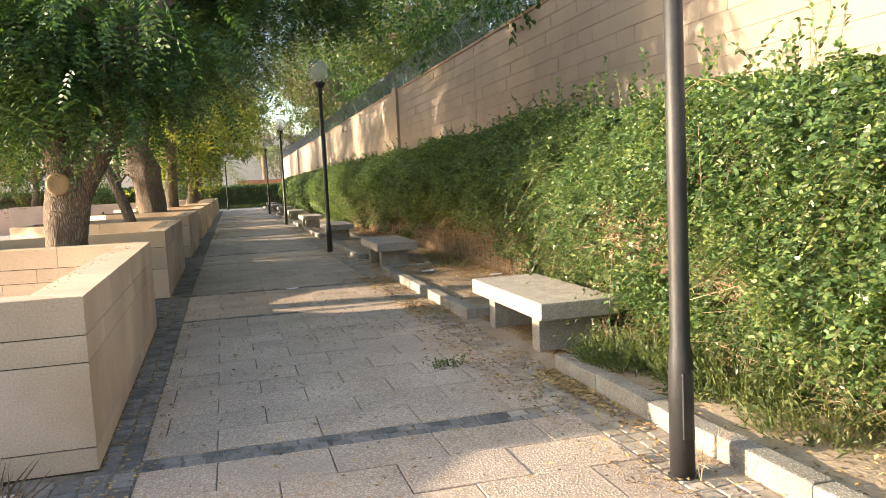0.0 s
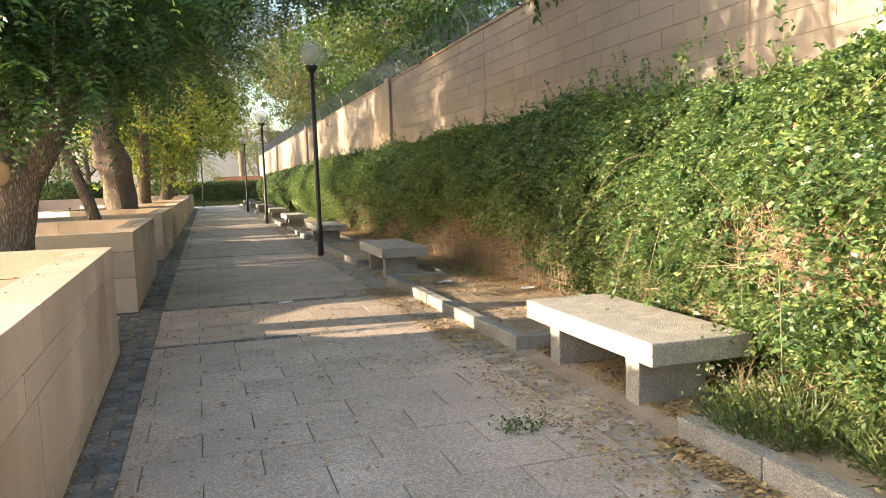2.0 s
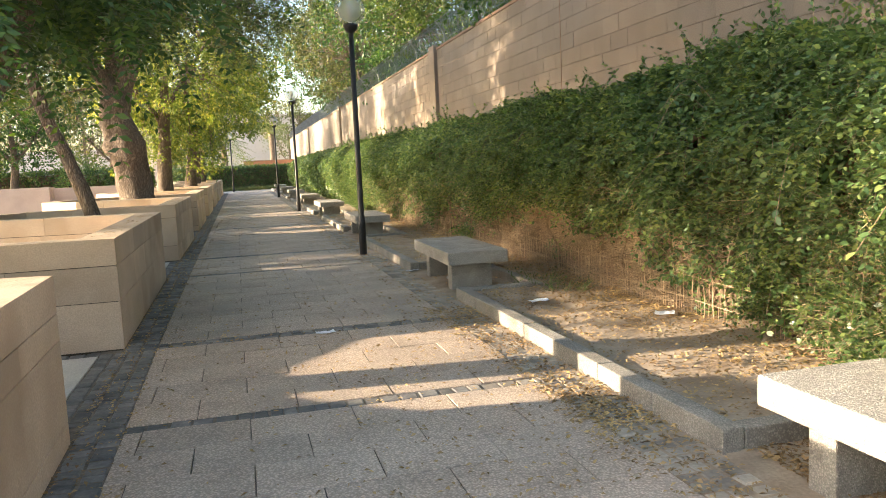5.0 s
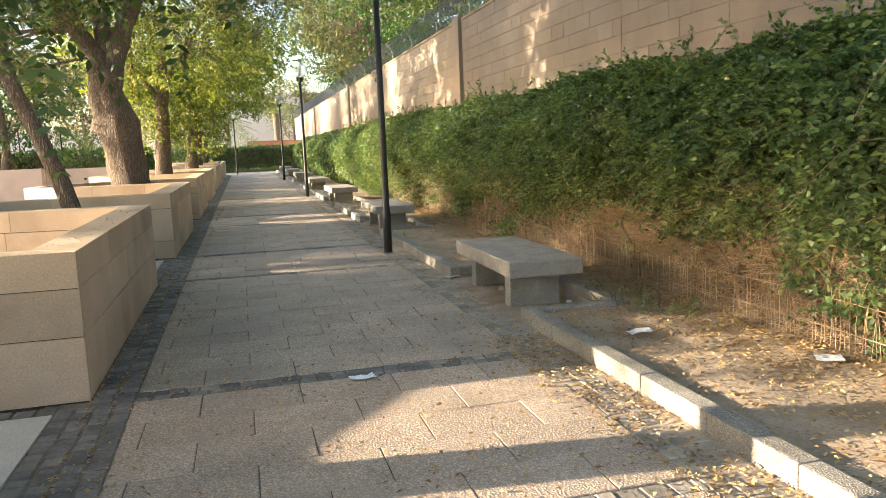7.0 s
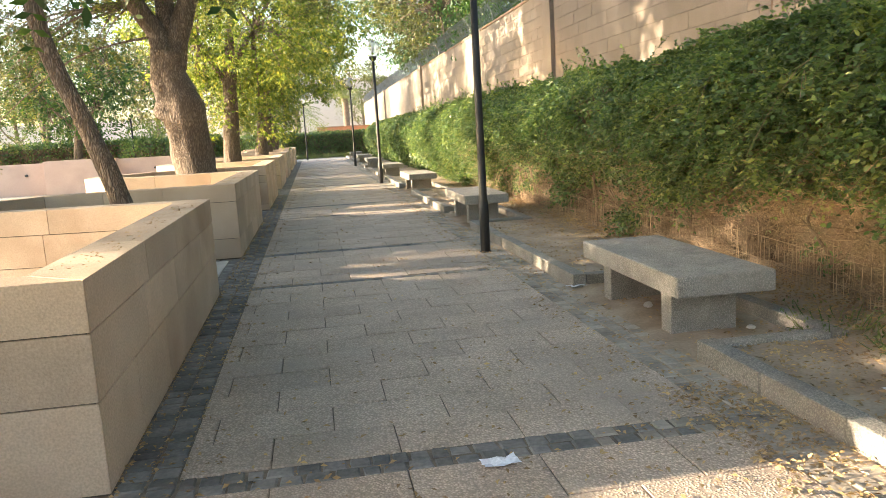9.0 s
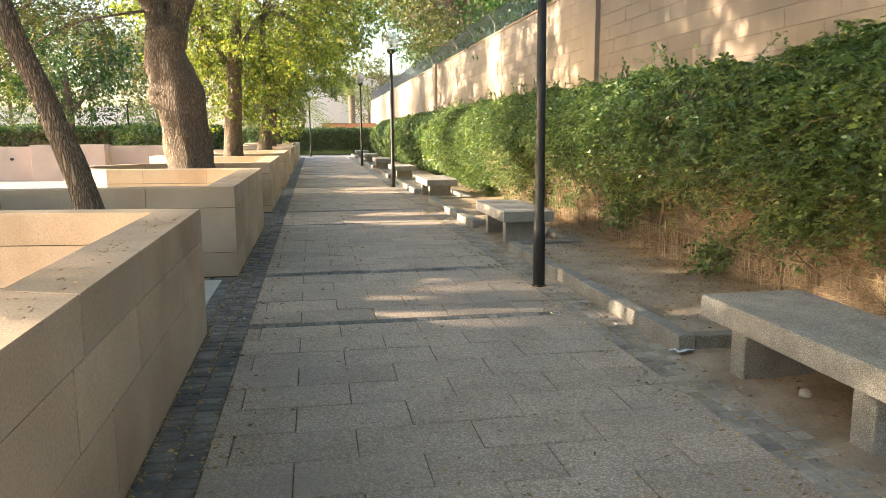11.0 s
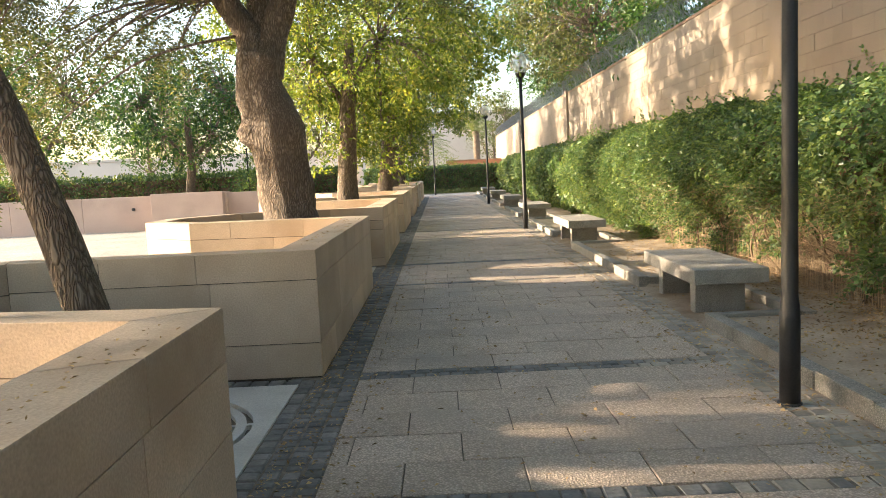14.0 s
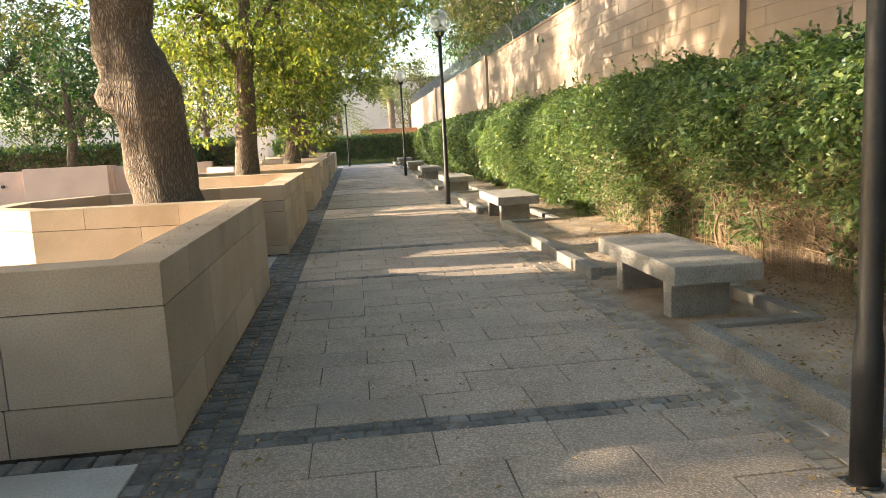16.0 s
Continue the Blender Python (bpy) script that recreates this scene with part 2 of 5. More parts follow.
def part(name, data, material, parent, label="", kind="", smooth=False):
    """Links a mesh or a bmesh as one object under a thing or a part."""
    if isinstance(data, bmesh.types.BMesh):
        me = bpy.data.meshes.new(name)
        data.to_mesh(me)
        data.free()
        data = me
    if material and not data.materials:
        data.materials.append(M[material])
    if smooth:
        data.shade_smooth()
    ob = new(name, data)
    ob.parent = parent
    return tagged(ob, label, kind=kind)


def prism(plan, z0, z1, chamfer=0.006):
    """Vertices and faces of an upright block over four plan corners (counter-clockwise), with its top edges worn."""
    c = np.array(plan, float)
    mid = c.mean(0)
    inner = c + (mid - c) / np.maximum(np.linalg.norm(mid - c, axis=1, keepdims=True), 1e-6) * chamfer * 1.4
    v = [(x, y, z0) for x, y in c] + [(x, y, z1 - chamfer) for x, y in c] + [(x, y, z1) for x, y in inner]
    f = [(3, 2, 1, 0), (8, 9, 10, 11)]
    for a in range(4):
        b = (a + 1) % 4
        f += [(a, b, 4 + b, 4 + a), (4 + a, 4 + b, 8 + b, 8 + a)]
    return v, f


def box_plan(x0, x1, y0, y1):
    return [(x0, y0), (x1, y0), (x1, y1), (x0, y1)]


def join_prisms(name, items, material):
    V, F = [], []
    for v, f in items:
        k = len(V)
        V += v
        F += [tuple(i + k for i in q) for q in f]
    return mesh(name, V, F, material)


def block(name, x0, x1, y0, y1, z0, z1, bevel=0.01, seg=2):
    bm = bmesh.new()
    bmesh.ops.create_cube(bm, size=1, matrix=Matrix.LocRotScale(((x0 + x1) / 2, (y0 + y1) / 2, (z0 + z1) / 2), None, (x1 - x0, y1 - y0, z1 - z0)))
    if bevel:
        bmesh.ops.bevel(bm, geom=bm.edges[:], offset=bevel, segments=seg, affect="EDGES", profile=0.6)
    return bm


def tube(points, radii, sides=10, rough=0.0, seed=0, knots=()):
    """A tapered limb along points, with an uneven skin and burls at knots (place, radius, height)."""
    P, R = [Vector(p) for p in points], list(radii)
    fine_p, fine_r = [], []
    for i in range(len(P) - 1):
        a, b, c, d = P[max(i - 1, 0)], P[i], P[i + 1], P[min(i + 2, len(P) - 1)]
        steps = max(2, int((c - b).length / 0.12)) if rough else 4
        for s in range(steps):
            u = s / steps
            fine_p.append(0.5 * ((2 * b) + (c - a) * u + (2 * a - 5 * b + 4 * c - d) * u * u + (3 * b - a - 3 * c + d) * u ** 3))
            fine_r.append(R[i] * (1 - u) + R[i + 1] * u)
    fine_p.append(P[-1])
    fine_r.append(R[-1])
    V, F = [], []
    side = Vector((1, 0.2, 0))
    for i, p in enumerate(fine_p):
        t = (fine_p[min(i + 1, len(fine_p) - 1)] - fine_p[max(i - 1, 0)]).normalized()
        side = (side - t * side.dot(t)).normalized()
        up = t.cross(side)
        for k in range(sides):
            a = 2 * math.pi * k / sides
            dirn = side * math.cos(a) + up * math.sin(a)
            r = fine_r[i]
            if rough:
                q = p + dirn * r
                r *= 1 + rough * (noise.noise((q.x * 3 + seed, q.y * 3, q.z * 1.6)) + 0.5 * noise.noise((math.cos(a) * 5 + seed, math.sin(a) * 5, q.z * 2.5)))
                for kp, kr, kh in knots:
                    dd = (q - Vector(kp)).length
                    if dd < kr:
                        r += kh * (0.5 + 0.5 * math.cos(math.pi * dd / kr))
            V.append(p + dirn * r)
    n = len(fine_p)
    for i in range(n - 1):
        for k in range(sides):
            k2 = (k + 1) % sides
            F.append((i * sides + k, i * sides + k2, (i + 1) * sides + k2, (i + 1) * sides + k))
    F.append(tuple(range(sides))[::-1])
    F.append(tuple((n - 1) * sides + k for k in range(sides)))
    return V, F


def unit(a):
    return a / np.maximum(np.linalg.norm(a, axis=-1, keepdims=True), 1e-9)


def blades(base, along, normal, length, width, fold=0.25):
    """Quads for leaves: base points, directions, face normals, lengths and widths, slightly folded."""
    along = unit(along)
    side = unit(np.cross(along, normal))
    nrm = np.cross(side, along)
    length, width = np.asarray(length)[:, None], np.asarray(width)[:, None]
    mid = base + along * length * 0.48
    return np.stack([base, mid + side * width * 0.5 + nrm * width * fold, base + along * length - nrm * length * 0.12, mid - side * width * 0.5 + nrm * width * fold], 1)


def ovals(base, along, normal, length, width, curl=0.15):
    """Six-cornered oval leaves, a little cupped and bent at the tip."""
    along = unit(along)
    side = unit(np.cross(along, normal))
    nrm = np.cross(side, along)
    length, width = np.asarray(length)[:, None], np.asarray(width)[:, None]
    low, high = base + along * length * 0.33, base + along * length * 0.72
    cup = nrm * width * curl
    return np.stack([base, low + side * width * 0.46 + cup, high + side * width * 0.40 + cup, base + along * length - nrm * length * 0.10,
                     high - side * width * 0.40 + cup, low - side * width * 0.46 + cup], 1)


def fronds(origin, heading, length, pairs, leaf_len, leaf_wid, droop=0.5, gen=rng):
    """Feathery leaves: leaflets in pairs along drooping stalks."""
    n = len(origin)
    heading = unit(heading)
    up = np.tile((0.0, 0.0, 1.0), (n, 1)) + gen.normal(0, 0.35, (n, 3))
    side = unit(np.cross(heading, up))
    nrm = np.cross(side, heading)
    out = []
    for i in range(pairs):
        u = (i + 0.6) / pairs
        p = origin + heading * (length * u)[:, None] + np.array((0, 0, -1.0)) * (droop * length * u * u)[:, None]
        head = unit(heading + np.array((0, 0, -1.0)) * (2 * droop * u))
        size = math.sin(math.pi * (0.15 + 0.75 * u)) ** 0.6
        for s in (-1, 1):
            d = side * s + head * 0.45 + gen.normal(0, 0.12, (n, 3))
            L = leaf_len * size * gen.uniform(0.8, 1.2, n)
            out.append(blades(p, d, nrm + gen.normal(0, 0.3, (n, 3)), L, L * (leaf_wid / leaf_len), 0.1))
    return np.concatenate(out)


# ---- the ground ----
def ground_sheet():
    v, f = [], []
    xs = [-400, -120, -40, -15, -3.6, 6.1, 40, 400]
    ys = [-300, -20, 0, 20, 40, 60, 90, 200, 900]
    for y in ys:
        for x in xs:
            v.append((x, y, -0.035))
    w = len(xs)
    for j in range(len(ys) - 1):
        for i in range(w - 1):
            f.append((j * w + i, j * w + i + 1, (j + 1) * w + i + 1, (j + 1) * w + i))
    return thing("ground", "pale gravel ground of the open plaza", "ground", kind="structure", data=mesh("ground", v, f, "gravel"))


ground_sheet()
PERIOD, P0 = 7.02, 5.5
PATH_END = 60.5
XR, XK = 2.56, 2.90       # the paving's edge, then dusty setts to the kerb face XK


def row(k):
    """Where planter k begins; the planters stand a little closer together than the benches."""
    return P0 + PERIOD * k if k < 2 else 12.52 + 6.78 * (k - 1)


def edge_left(y):
    """The slabs' left edge, which draws away from the kerb along the path."""
    return float(np.interp(y, (4, 8.5, 12.5, 20), (0.03, -0.02, -0.075, -0.10)))


def drift(y):
    """How far the planters stand off their common line."""
    return float(np.interp(y, (5.5, 10.1, 12.5, 17.1, 19.5), (0.15, 0.04, 0.0, -0.04, -0.03)))


pavement = thing("pavement", "grey-beige paving slabs with dark sett bands", "pavement", kind="structure",
                 data=mesh("bedding", *prism(box_plan(-0.62, 3.0, -4, PATH_END), -0.2, -0.0098, 0.001), "bedding"))

# ---- planter walls: sandstone blocks that snake round the tree pits ----
COURSES = [(0, 0.13, 0.60, 0.75, 0.962), (0, 0.42, 0.73, 0.962), (0, 0.26, 0.74, 0.962)]
HALF_GAP = 0.0035


def lerp2(a, b, u):
    return (a[0] + (b[0] - a[0]) * u, a[1] + (b[1] - a[1]) * u)


def block_run(parent, front, back, courses, gen, first=0.0):
    """Blocks in courses between two plan lines, front (a to b) and back (a to b)."""
    run = math.dist(front[0], front[1])
    core = [lerp2(front[0], back[0], 0.06), lerp2(front[1], back[1], 0.06), lerp2(front[1], back[1], 0.94), lerp2(front[0], back[0], 0.94)]
    for c in range(len(courses) - 1):
        z0, z1 = courses[c], courses[c + 1]
        n = max(1, round(run / gen.uniform(0.75, 1.25)))
        cuts = [0.0] + sorted(min(max((i + gen.uniform(-0.28, 0.28)) / n, 0.05), 0.95) for i in range(1, n)) + [1.0]
        for a, b in zip(cuts, cuts[1:]):
            g = HALF_GAP / run
            a2, b2 = (a + g if a > 0 else a + 0.7 * g), (b - g if b < 1 else b - 0.7 * g)
            plan = [lerp2(*front, a2), lerp2(*front, b2), lerp2(*back, b2), lerp2(*back, a2)]
            area = sum(plan[i][0] * plan[(i + 1) % 4][1] - plan[(i + 1) % 4][0] * plan[i][1] for i in range(4))
            if area < 0:
                plan.reverse()
            part("stone_block", mesh("stone_block", *prism(plan, z0 + HALF_GAP, z1 - HALF_GAP * (c < len(courses) - 2), 0.005), "sandstone"), None, parent)
    area = sum(core[i][0] * core[(i + 1) % 4][1] - core[(i + 1) % 4][0] * core[i][1] for i in range(4))
    if area < 0:
        core.reverse()
    return prism(core, -0.1, 0.93, 0.002)


def planter_wall(k):
    p, q = row(k), row(k + 1)
    gen = random.Random(40 + k)
    ob = thing("planter_wall", "tan sandstone block planter wall beside the paved path", "planter wall", "planter walls along the path", at=(0, 0, 0))
    courses = COURSES[k % 3]
    e = q - 2.40
    runs = [((-0.35, p), (-0.35, e), (-0.66, p + 0.25), (-0.66, e - 0.22)),
            ((-0.35, p), (-2.65, p), (-0.66, p + 0.25), (-2.75, p + 0.25)),
            ((-0.66, e - 0.22), (-2.75, e + 0.08), (-0.35, e), (-2.67, e + 0.34)),
            ((-2.75, e + 0.08), (-3.6, e + 0.78), (-2.67, e + 0.34), (-3.35, e + 0.90)),
            ((-3.6, e + 0.78), (-3.6, e + 1.73), (-3.35, e + 0.90), (-3.35, e + 1.63)),
            ((-3.6, e + 1.73), (-2.75, q + 0.25), (-3.35, e + 1.63), (-2.65, q))]
    runs = [[(x + drift(y), y) for x, y in run] for run in runs]
    cores = [block_run(ob, (a, b), (c, d), courses, gen) for a, b, c, d in runs]
    part("mortar", join_prisms("mortar", cores, "mortar"), None, ob, "dark recessed mortar joints")
    return ob


# k = -1 is an unseen addition beside the start, for the shadow it casts
for k in range(-1, 8):
    planter_wall(k)


def tree_grate(y):
    """A pale concrete slab with a ring grating round the tree."""
    ob = thing("tree_grate", "pale concrete slab with a ring-slotted tree grate", "tree grate", "tree grates between planters", at=(-1.42, y, 0))
    x0, x1, h, r1 = -1.1, 0.89, 0.98, 0.78
    n = 32
    ring = [(r1 * math.cos(2 * math.pi * i / n), r1 * math.sin(2 * math.pi * i / n)) for i in range(n)]
    rim = []
    for i in range(n):
        c, s = math.cos(2 * math.pi * i / n), math.sin(2 * math.pi * i / n)
        q = min((x1 if c > 0 else -x0) / max(abs(c), 1e-6), h / max(abs(s), 1e-6))
        rim.append((c * q, s * q))
    for cx, cy in ((x1, h), (x0, h), (x0, -h), (x1, -h)):
        j = min(range(n), key=lambda i: math.dist(rim[i], (cx, cy)))
        rim[j] = (cx, cy)
    V = [(x, y2, z) for z in (0.004, -0.03) for loop in (ring, rim) for x, y2 in loop]
    F = []
    for i in range(n):
        j = (i + 1) % n
        F += [(i, n + i, n + j, j), (i, j, 2 * n + j, 2 * n + i), (n + i, 3 * n + i, 3 * n + j, n + j)]
    part("slab", mesh("slab", V, F, "concrete"), None, ob)
    for r in (0.74, 0.60, 0.46, 0.33):
        V, F = [], []
        for i in range(n):
            c, s = math.cos(2 * math.pi * i / n), math.sin(2 * math.pi * i / n)
            for rr, z in ((r, -0.03), (r, 0.0), (r - 0.065, 0.0), (r - 0.065, -0.03)):
                V.append((rr * c, rr * s, z))
        for i in range(n):
            j = (i + 1) % n
            for a in range(3):
                F.append((i * 4 + a, j * 4 + a, j * 4 + a + 1, i * 4 + a + 1))
        part("grate_ring", mesh("grate_ring", V, F, "concrete"), None, ob)
    for i in range(8):
        a = 2 * math.pi * i / 8 + 0.2
        bm = block("spoke", 0.28, 0.79, -0.02, 0.02, -0.034, -0.004, 0)
        bmesh.ops.rotate(bm, verts=bm.verts, matrix=Matrix.Rotation(a, 3, "Z"))
        part("spoke", bm, "concrete", ob)
    bm = bmesh.new()
    bmesh.ops.create_circle(bm, cap_ends=True, segments=24, radius=0.79, matrix=Matrix.Translation((0, 0, -0.033)))
    part("pit_soil", bm, "bedding", ob, "dark soil under the grate")
    return ob


for k in range(-1, 8):
    tree_grate(row(k + 1) - 1.19)


# ---- kerbs, beds and benches ----
def kerb(k):
    p = P0 + PERIOD * k
    gen = random.Random(k)
    ob = thing("kerb", "rough grey kerb stones round a planting bed", "kerb", "kerbs along the bed")
    a, b = p + 3.2, p + PERIOD + 0.92
    n = 7
    for i in range(n):
        y0, y1 = a + (b - a) * i / n + 0.003, a + (b - a) * (i + 1) / n - 0.003
        dx = gen.uniform(-0.006, 0.006)
        part("kerb_stone", block("k", XK + dx, XK + 0.125 + dx, y0, y1, -0.1, 0.12 + gen.uniform(-0.006, 0.006), 0.012), "kerb", ob)
    for y0 in (a, b - 0.12):
        part("kerb_stone", block("k", XK + 0.13, 3.74, y0, y0 + 0.12, -0.1, 0.115, 0.012), "kerb", ob)
    for i in range(2):
        y0 = b + i * 1.14
        part("kerb_stone", block("k", 3.75, 3.87, y0 - 0.12, y0 + 1.01, -0.1, 0.11 + gen.uniform(-0.01, 0.01), 0.012), "kerb", ob)
    return ob


for k in range(-2, 8):
    kerb(k)


def soil_bed():
    xs = np.concatenate([np.arange(2.92, 4.4, 0.07), np.arange(4.4, 6.05, 0.3)])
    ys = np.arange(-6, 62, 0.1)
    V, F = [], []
    for y in ys:
        r = (y - P0 - 0.92) % PERIOD
        for x in xs:
            sunk = r < 2.28 and x < 3.78
            z = (0.008 if sunk else 0.075) + 0.022 * noise.noise((x * 2.2, y * 2.2, 0)) + 0.008 * noise.noise((x * 9, y * 9, 3))
            if x < 3.0:
                z = min(z, 0.0)
            V.append((x, y, z))
    w = len(xs)
    for j in range(len(ys) - 1):
        for i in range(w - 1):
            F.append((j * w + i, j * w + i + 1, (j + 1) * w + i + 1, (j + 1) * w + i))
    return thing("soil_bed", "dry sandy soil bed strewn with dead leaves", "soil", kind="structure", data=mesh("soil_bed", V, F, "soil", True))


soil_bed()


def bench():
    ob = thing("bench", "exposed-aggregate concrete bench slab on two block legs", "bench", "benches along the path", at=(3.25, 0, 0))
    part("seat", block("seat", -0.35, 0.35, -0.9, 0.9, 0.325, 0.47, 0.016, 3), "bench", ob)
    for y in (-0.5, 0.62):
        part("leg", block("leg", -0.24, 0.25, y - 0.08, y + 0.08, -0.03, 0.325, 0.01), "bench", ob, "rough concrete block leg")
    return ob


first_bench = bench()
first_bench.location = (3.25, P0 + PERIOD * -1 + 2.05, 0)
for k in range(0, 8):
    copy_thing(first_bench, pose(3.25, P0 + PERIOD * k + 2.05 + 0.02 * math.sin(k * 3), 0, 0, 0, 0.6 * math.sin(k * 5)))


# ---- lamps ----
globe = bpy.data.materials.new("globe_shell")
globe.use_nodes = True
gn, gl = globe.node_tree.nodes, globe.node_tree.links
gp = gn["Principled BSDF"]
gp.inputs["Base Color"].default_value = (0.62, 0.60, 0.56, 1)
gp.inputs["Roughness"].default_value = 0.18
g_t = gn.new("ShaderNodeBsdfTransparent")
g_m = gn.new("ShaderNodeMixShader")
g_m.inputs[0].default_value = 0.38
gl.new(g_t.outputs[0], g_m.inputs[1])
gl.new(gp.outputs[0], g_m.inputs[2])
gl.new(g_m.outputs[0], gn["Material Output"].inputs[0])
M["shell"] = globe


def lathe(profile, sides=20):
    V, F = [], []
    for r, z in profile:
        for k in range(sides):
            a = 2 * math.pi * k / sides
            V.append((r * math.cos(a), r * math.sin(a), z))
    for i in range(len(profile) - 1):
        for k in range(sides):
            k2 = (k + 1) % sides
            F.append((i * sides + k, i * sides + k2, (i + 1) * sides + k2, (i + 1) * sides + k))
    F += [tuple(range(sides))[::-1], tuple((len(profile) - 1) * sides + k for k in range(sides))]
    return V, F


def street_lamp():
    ob = thing("street_lamp", "black tapered lamp post with a clear globe on top", "lamp post", "lamp posts along the path")
    part("post", mesh("post", *lathe([(0.060, -0.05), (0.059, 0.54), (0.056, 0.60), (0.0475, 0.66), (0.046, 1.3), (0.040, 3.66)]), "black", True), None, ob)
    part("foot", mesh("foot", *lathe([(0.072, 0.0), (0.071, 0.006), (0.063, 0.01)]), "black"), None, ob)
    part("door", block("door", -0.028, 0.022, -0.0635, -0.045, 0.20, 0.52, 0.004), "black", ob, "flush black service door")
    part("door_gap", block("door_gap", 0.022, 0.027, -0.060, -0.045, 0.19, 0.53, 0), "window", ob, "dark gap beside the ill-fitting door")
    part("collar", mesh("collar", *lathe([(0.045, 3.62), (0.09, 3.66), (0.12, 3.72), (0.12, 3.755), (0.05, 3.76)]), "black", True), None, ob)
    bm = bmesh.new()
    bmesh.ops.create_uvsphere(bm, u_segments=32, v_segments=20, radius=0.25, matrix=Matrix.Translation((0, 0, 3.98)))
    part("globe", bm, "shell", ob, "dusty clear globe shade", smooth=True)
    part("bulb", mesh("bulb", *lathe([(0.03, 3.75), (0.03, 3.9), (0.055, 3.97), (0.06, 4.03), (0.03, 4.09), (0.005, 4.1)]), "lamp_bulb", True), None, ob, "white unlit bulb")
    return ob


first_lamp = street_lamp()
first_lamp.location = (2.62, 4.25, 0)
for x, y in ((2.63, 18.17), (2.62, 32.3), (2.64, 46.6), (0.25, 62.9)):
    copy_thing(first_lamp, pose(x, y, -0.01 if y > 61 else 0, 0, 0, y * 20 + 130))


# ---- the boundary wall ----
WALL_X, COURSE, WALL_TOP = 6.0, 0.245, 4.43
wall = thing("wall_east", "tan concrete-block boundary wall with recessed joints", "wall", kind="structure",
             data=mesh("wall_core", *prism(box_plan(WALL_X + 0.008, WALL_X + 0.3, -12, 86), -0.2, WALL_TOP - 0.01, 0.002), "wall_mortar"))
part("coping", join_prisms("coping", [prism(box_plan(WALL_X - 0.02, WALL_X + 0.32, y, y + 1.49), WALL_TOP - 0.01, WALL_TOP + 0.05, 0.01) for y in np.arange(-12, 85.5, 1.5)], "coping"), None, wall, "brown stone coping")
pilasters = [prism(box_plan(WALL_X - 0.09, WALL_X + 0.011, y, y + 0.55), -0.2, WALL_TOP + 0.12, 0.01) for y in (25.5, 45.4, 64.0)]
part("pilaster", join_prisms("pilaster", pilasters, "wall_far"), None, wall)
wall_joined = []
wall_gen = random.Random(5)
near_blocks = 0
for c in range(13):
    z1 = WALL_TOP - 0.012 - COURSE * c
    y = -12 + (0.25 if c % 2 else 0.0)
    while y < 85.5:
        y1 = y + 0.5
        g = 0.0012
        item = prism(box_plan(WALL_X + wall_gen.uniform(-0.002, 0.002), WALL_X + 0.02, y + g, y1 - g), z1 - COURSE + 0.008, z1, 0.003)
        if c < 10 and 9.7 < y < 25 and near_blocks < 300:
            part("wall_block", mesh("wall_block", *item, "wall"), None, wall)
            near_blocks += 1
        else:
            wall_joined.append(item)
        y = y1
for y in (9.65, 17.5, 33.4, 41.3):
    part("expansion_joint", block("expansion_joint", WALL_X - 0.004, WALL_X + 0.02, y - 0.012, y + 0.012, 0, WALL_TOP - 0.02, 0), "coping", wall, "dark expansion joint strip")
part("wall_block", join_prisms("wall_blocks_joined", wall_joined, "wall_far"), None, wall, kind="stuff")


def razor_wire():
    """Coils of wire with barbs, on slanted arms along the wall's top."""
    ob = thing("razor_wire", "coiled grey razor wire on slanted steel arms", "razor wire", at=(0, 0, 0))
    for layer, (cx, cz, r, pitch) in enumerate(((6.18, 4.82, 0.33, 0.24), (6.22, 5.02, 0.27, 0.31))):
        pts = []
        for y in np.arange(4, 84, pitch / 18):
            a = 2 * math.pi * y / pitch
            wob = 1 + 0.12 * noise.noise((y * 0.8, layer * 7, 0))
            pts.append((cx + r * wob * math.cos(a), y + 0.08 * math.sin(a * 0.37), cz + r * wob * math.sin(a) - 0.03))
        P = np.array(pts)
        T = unit(np.gradient(P, axis=0))
        out = unit(P - np.array((cx, 0, cz)) * np.array((1, 0, 1)) - P * np.array((0, 1, 0)))
        w = 0.011
        strip = np.stack([P[:-1] - out[:-1] * w * 0.5, P[1:] - out[1:] * w * 0.5, P[1:] + out[1:] * w * 0.5, P[:-1] + out[:-1] * w * 0.5], 1)
        barbs = P[::3]
        bt, bo = T[::3], out[::3]
        barb = blades(barbs - bt * 0.03, bt, np.cross(bt, bo), np.full(len(barbs), 0.06), np.full(len(barbs), 0.022), 0)
        part("coil", quads("coil", np.concatenate([strip, barb]), "steel"), None, ob)
    for y in np.arange(6, 84, 3.2):
        v, f = tube([(6.12, y, 4.44), (6.12, y, 4.8), (5.9, y, 5.12)], [0.02, 0.02, 0.016], 6)
        part("arm", mesh("arm", v, f, "white_steel"), None, ob, "pale slanted steel arm")
    return ob


razor_wire()


# ---- trees ----
def ellipsoid_points(n, centre, radii, gen, shell=0.45):
    d = unit(gen.normal(0, 1, (n, 3)))
    r = gen.uniform(shell, 1.0, n) ** 0.7
    return np.array(centre) + d * r[:, None] * np.array(radii)


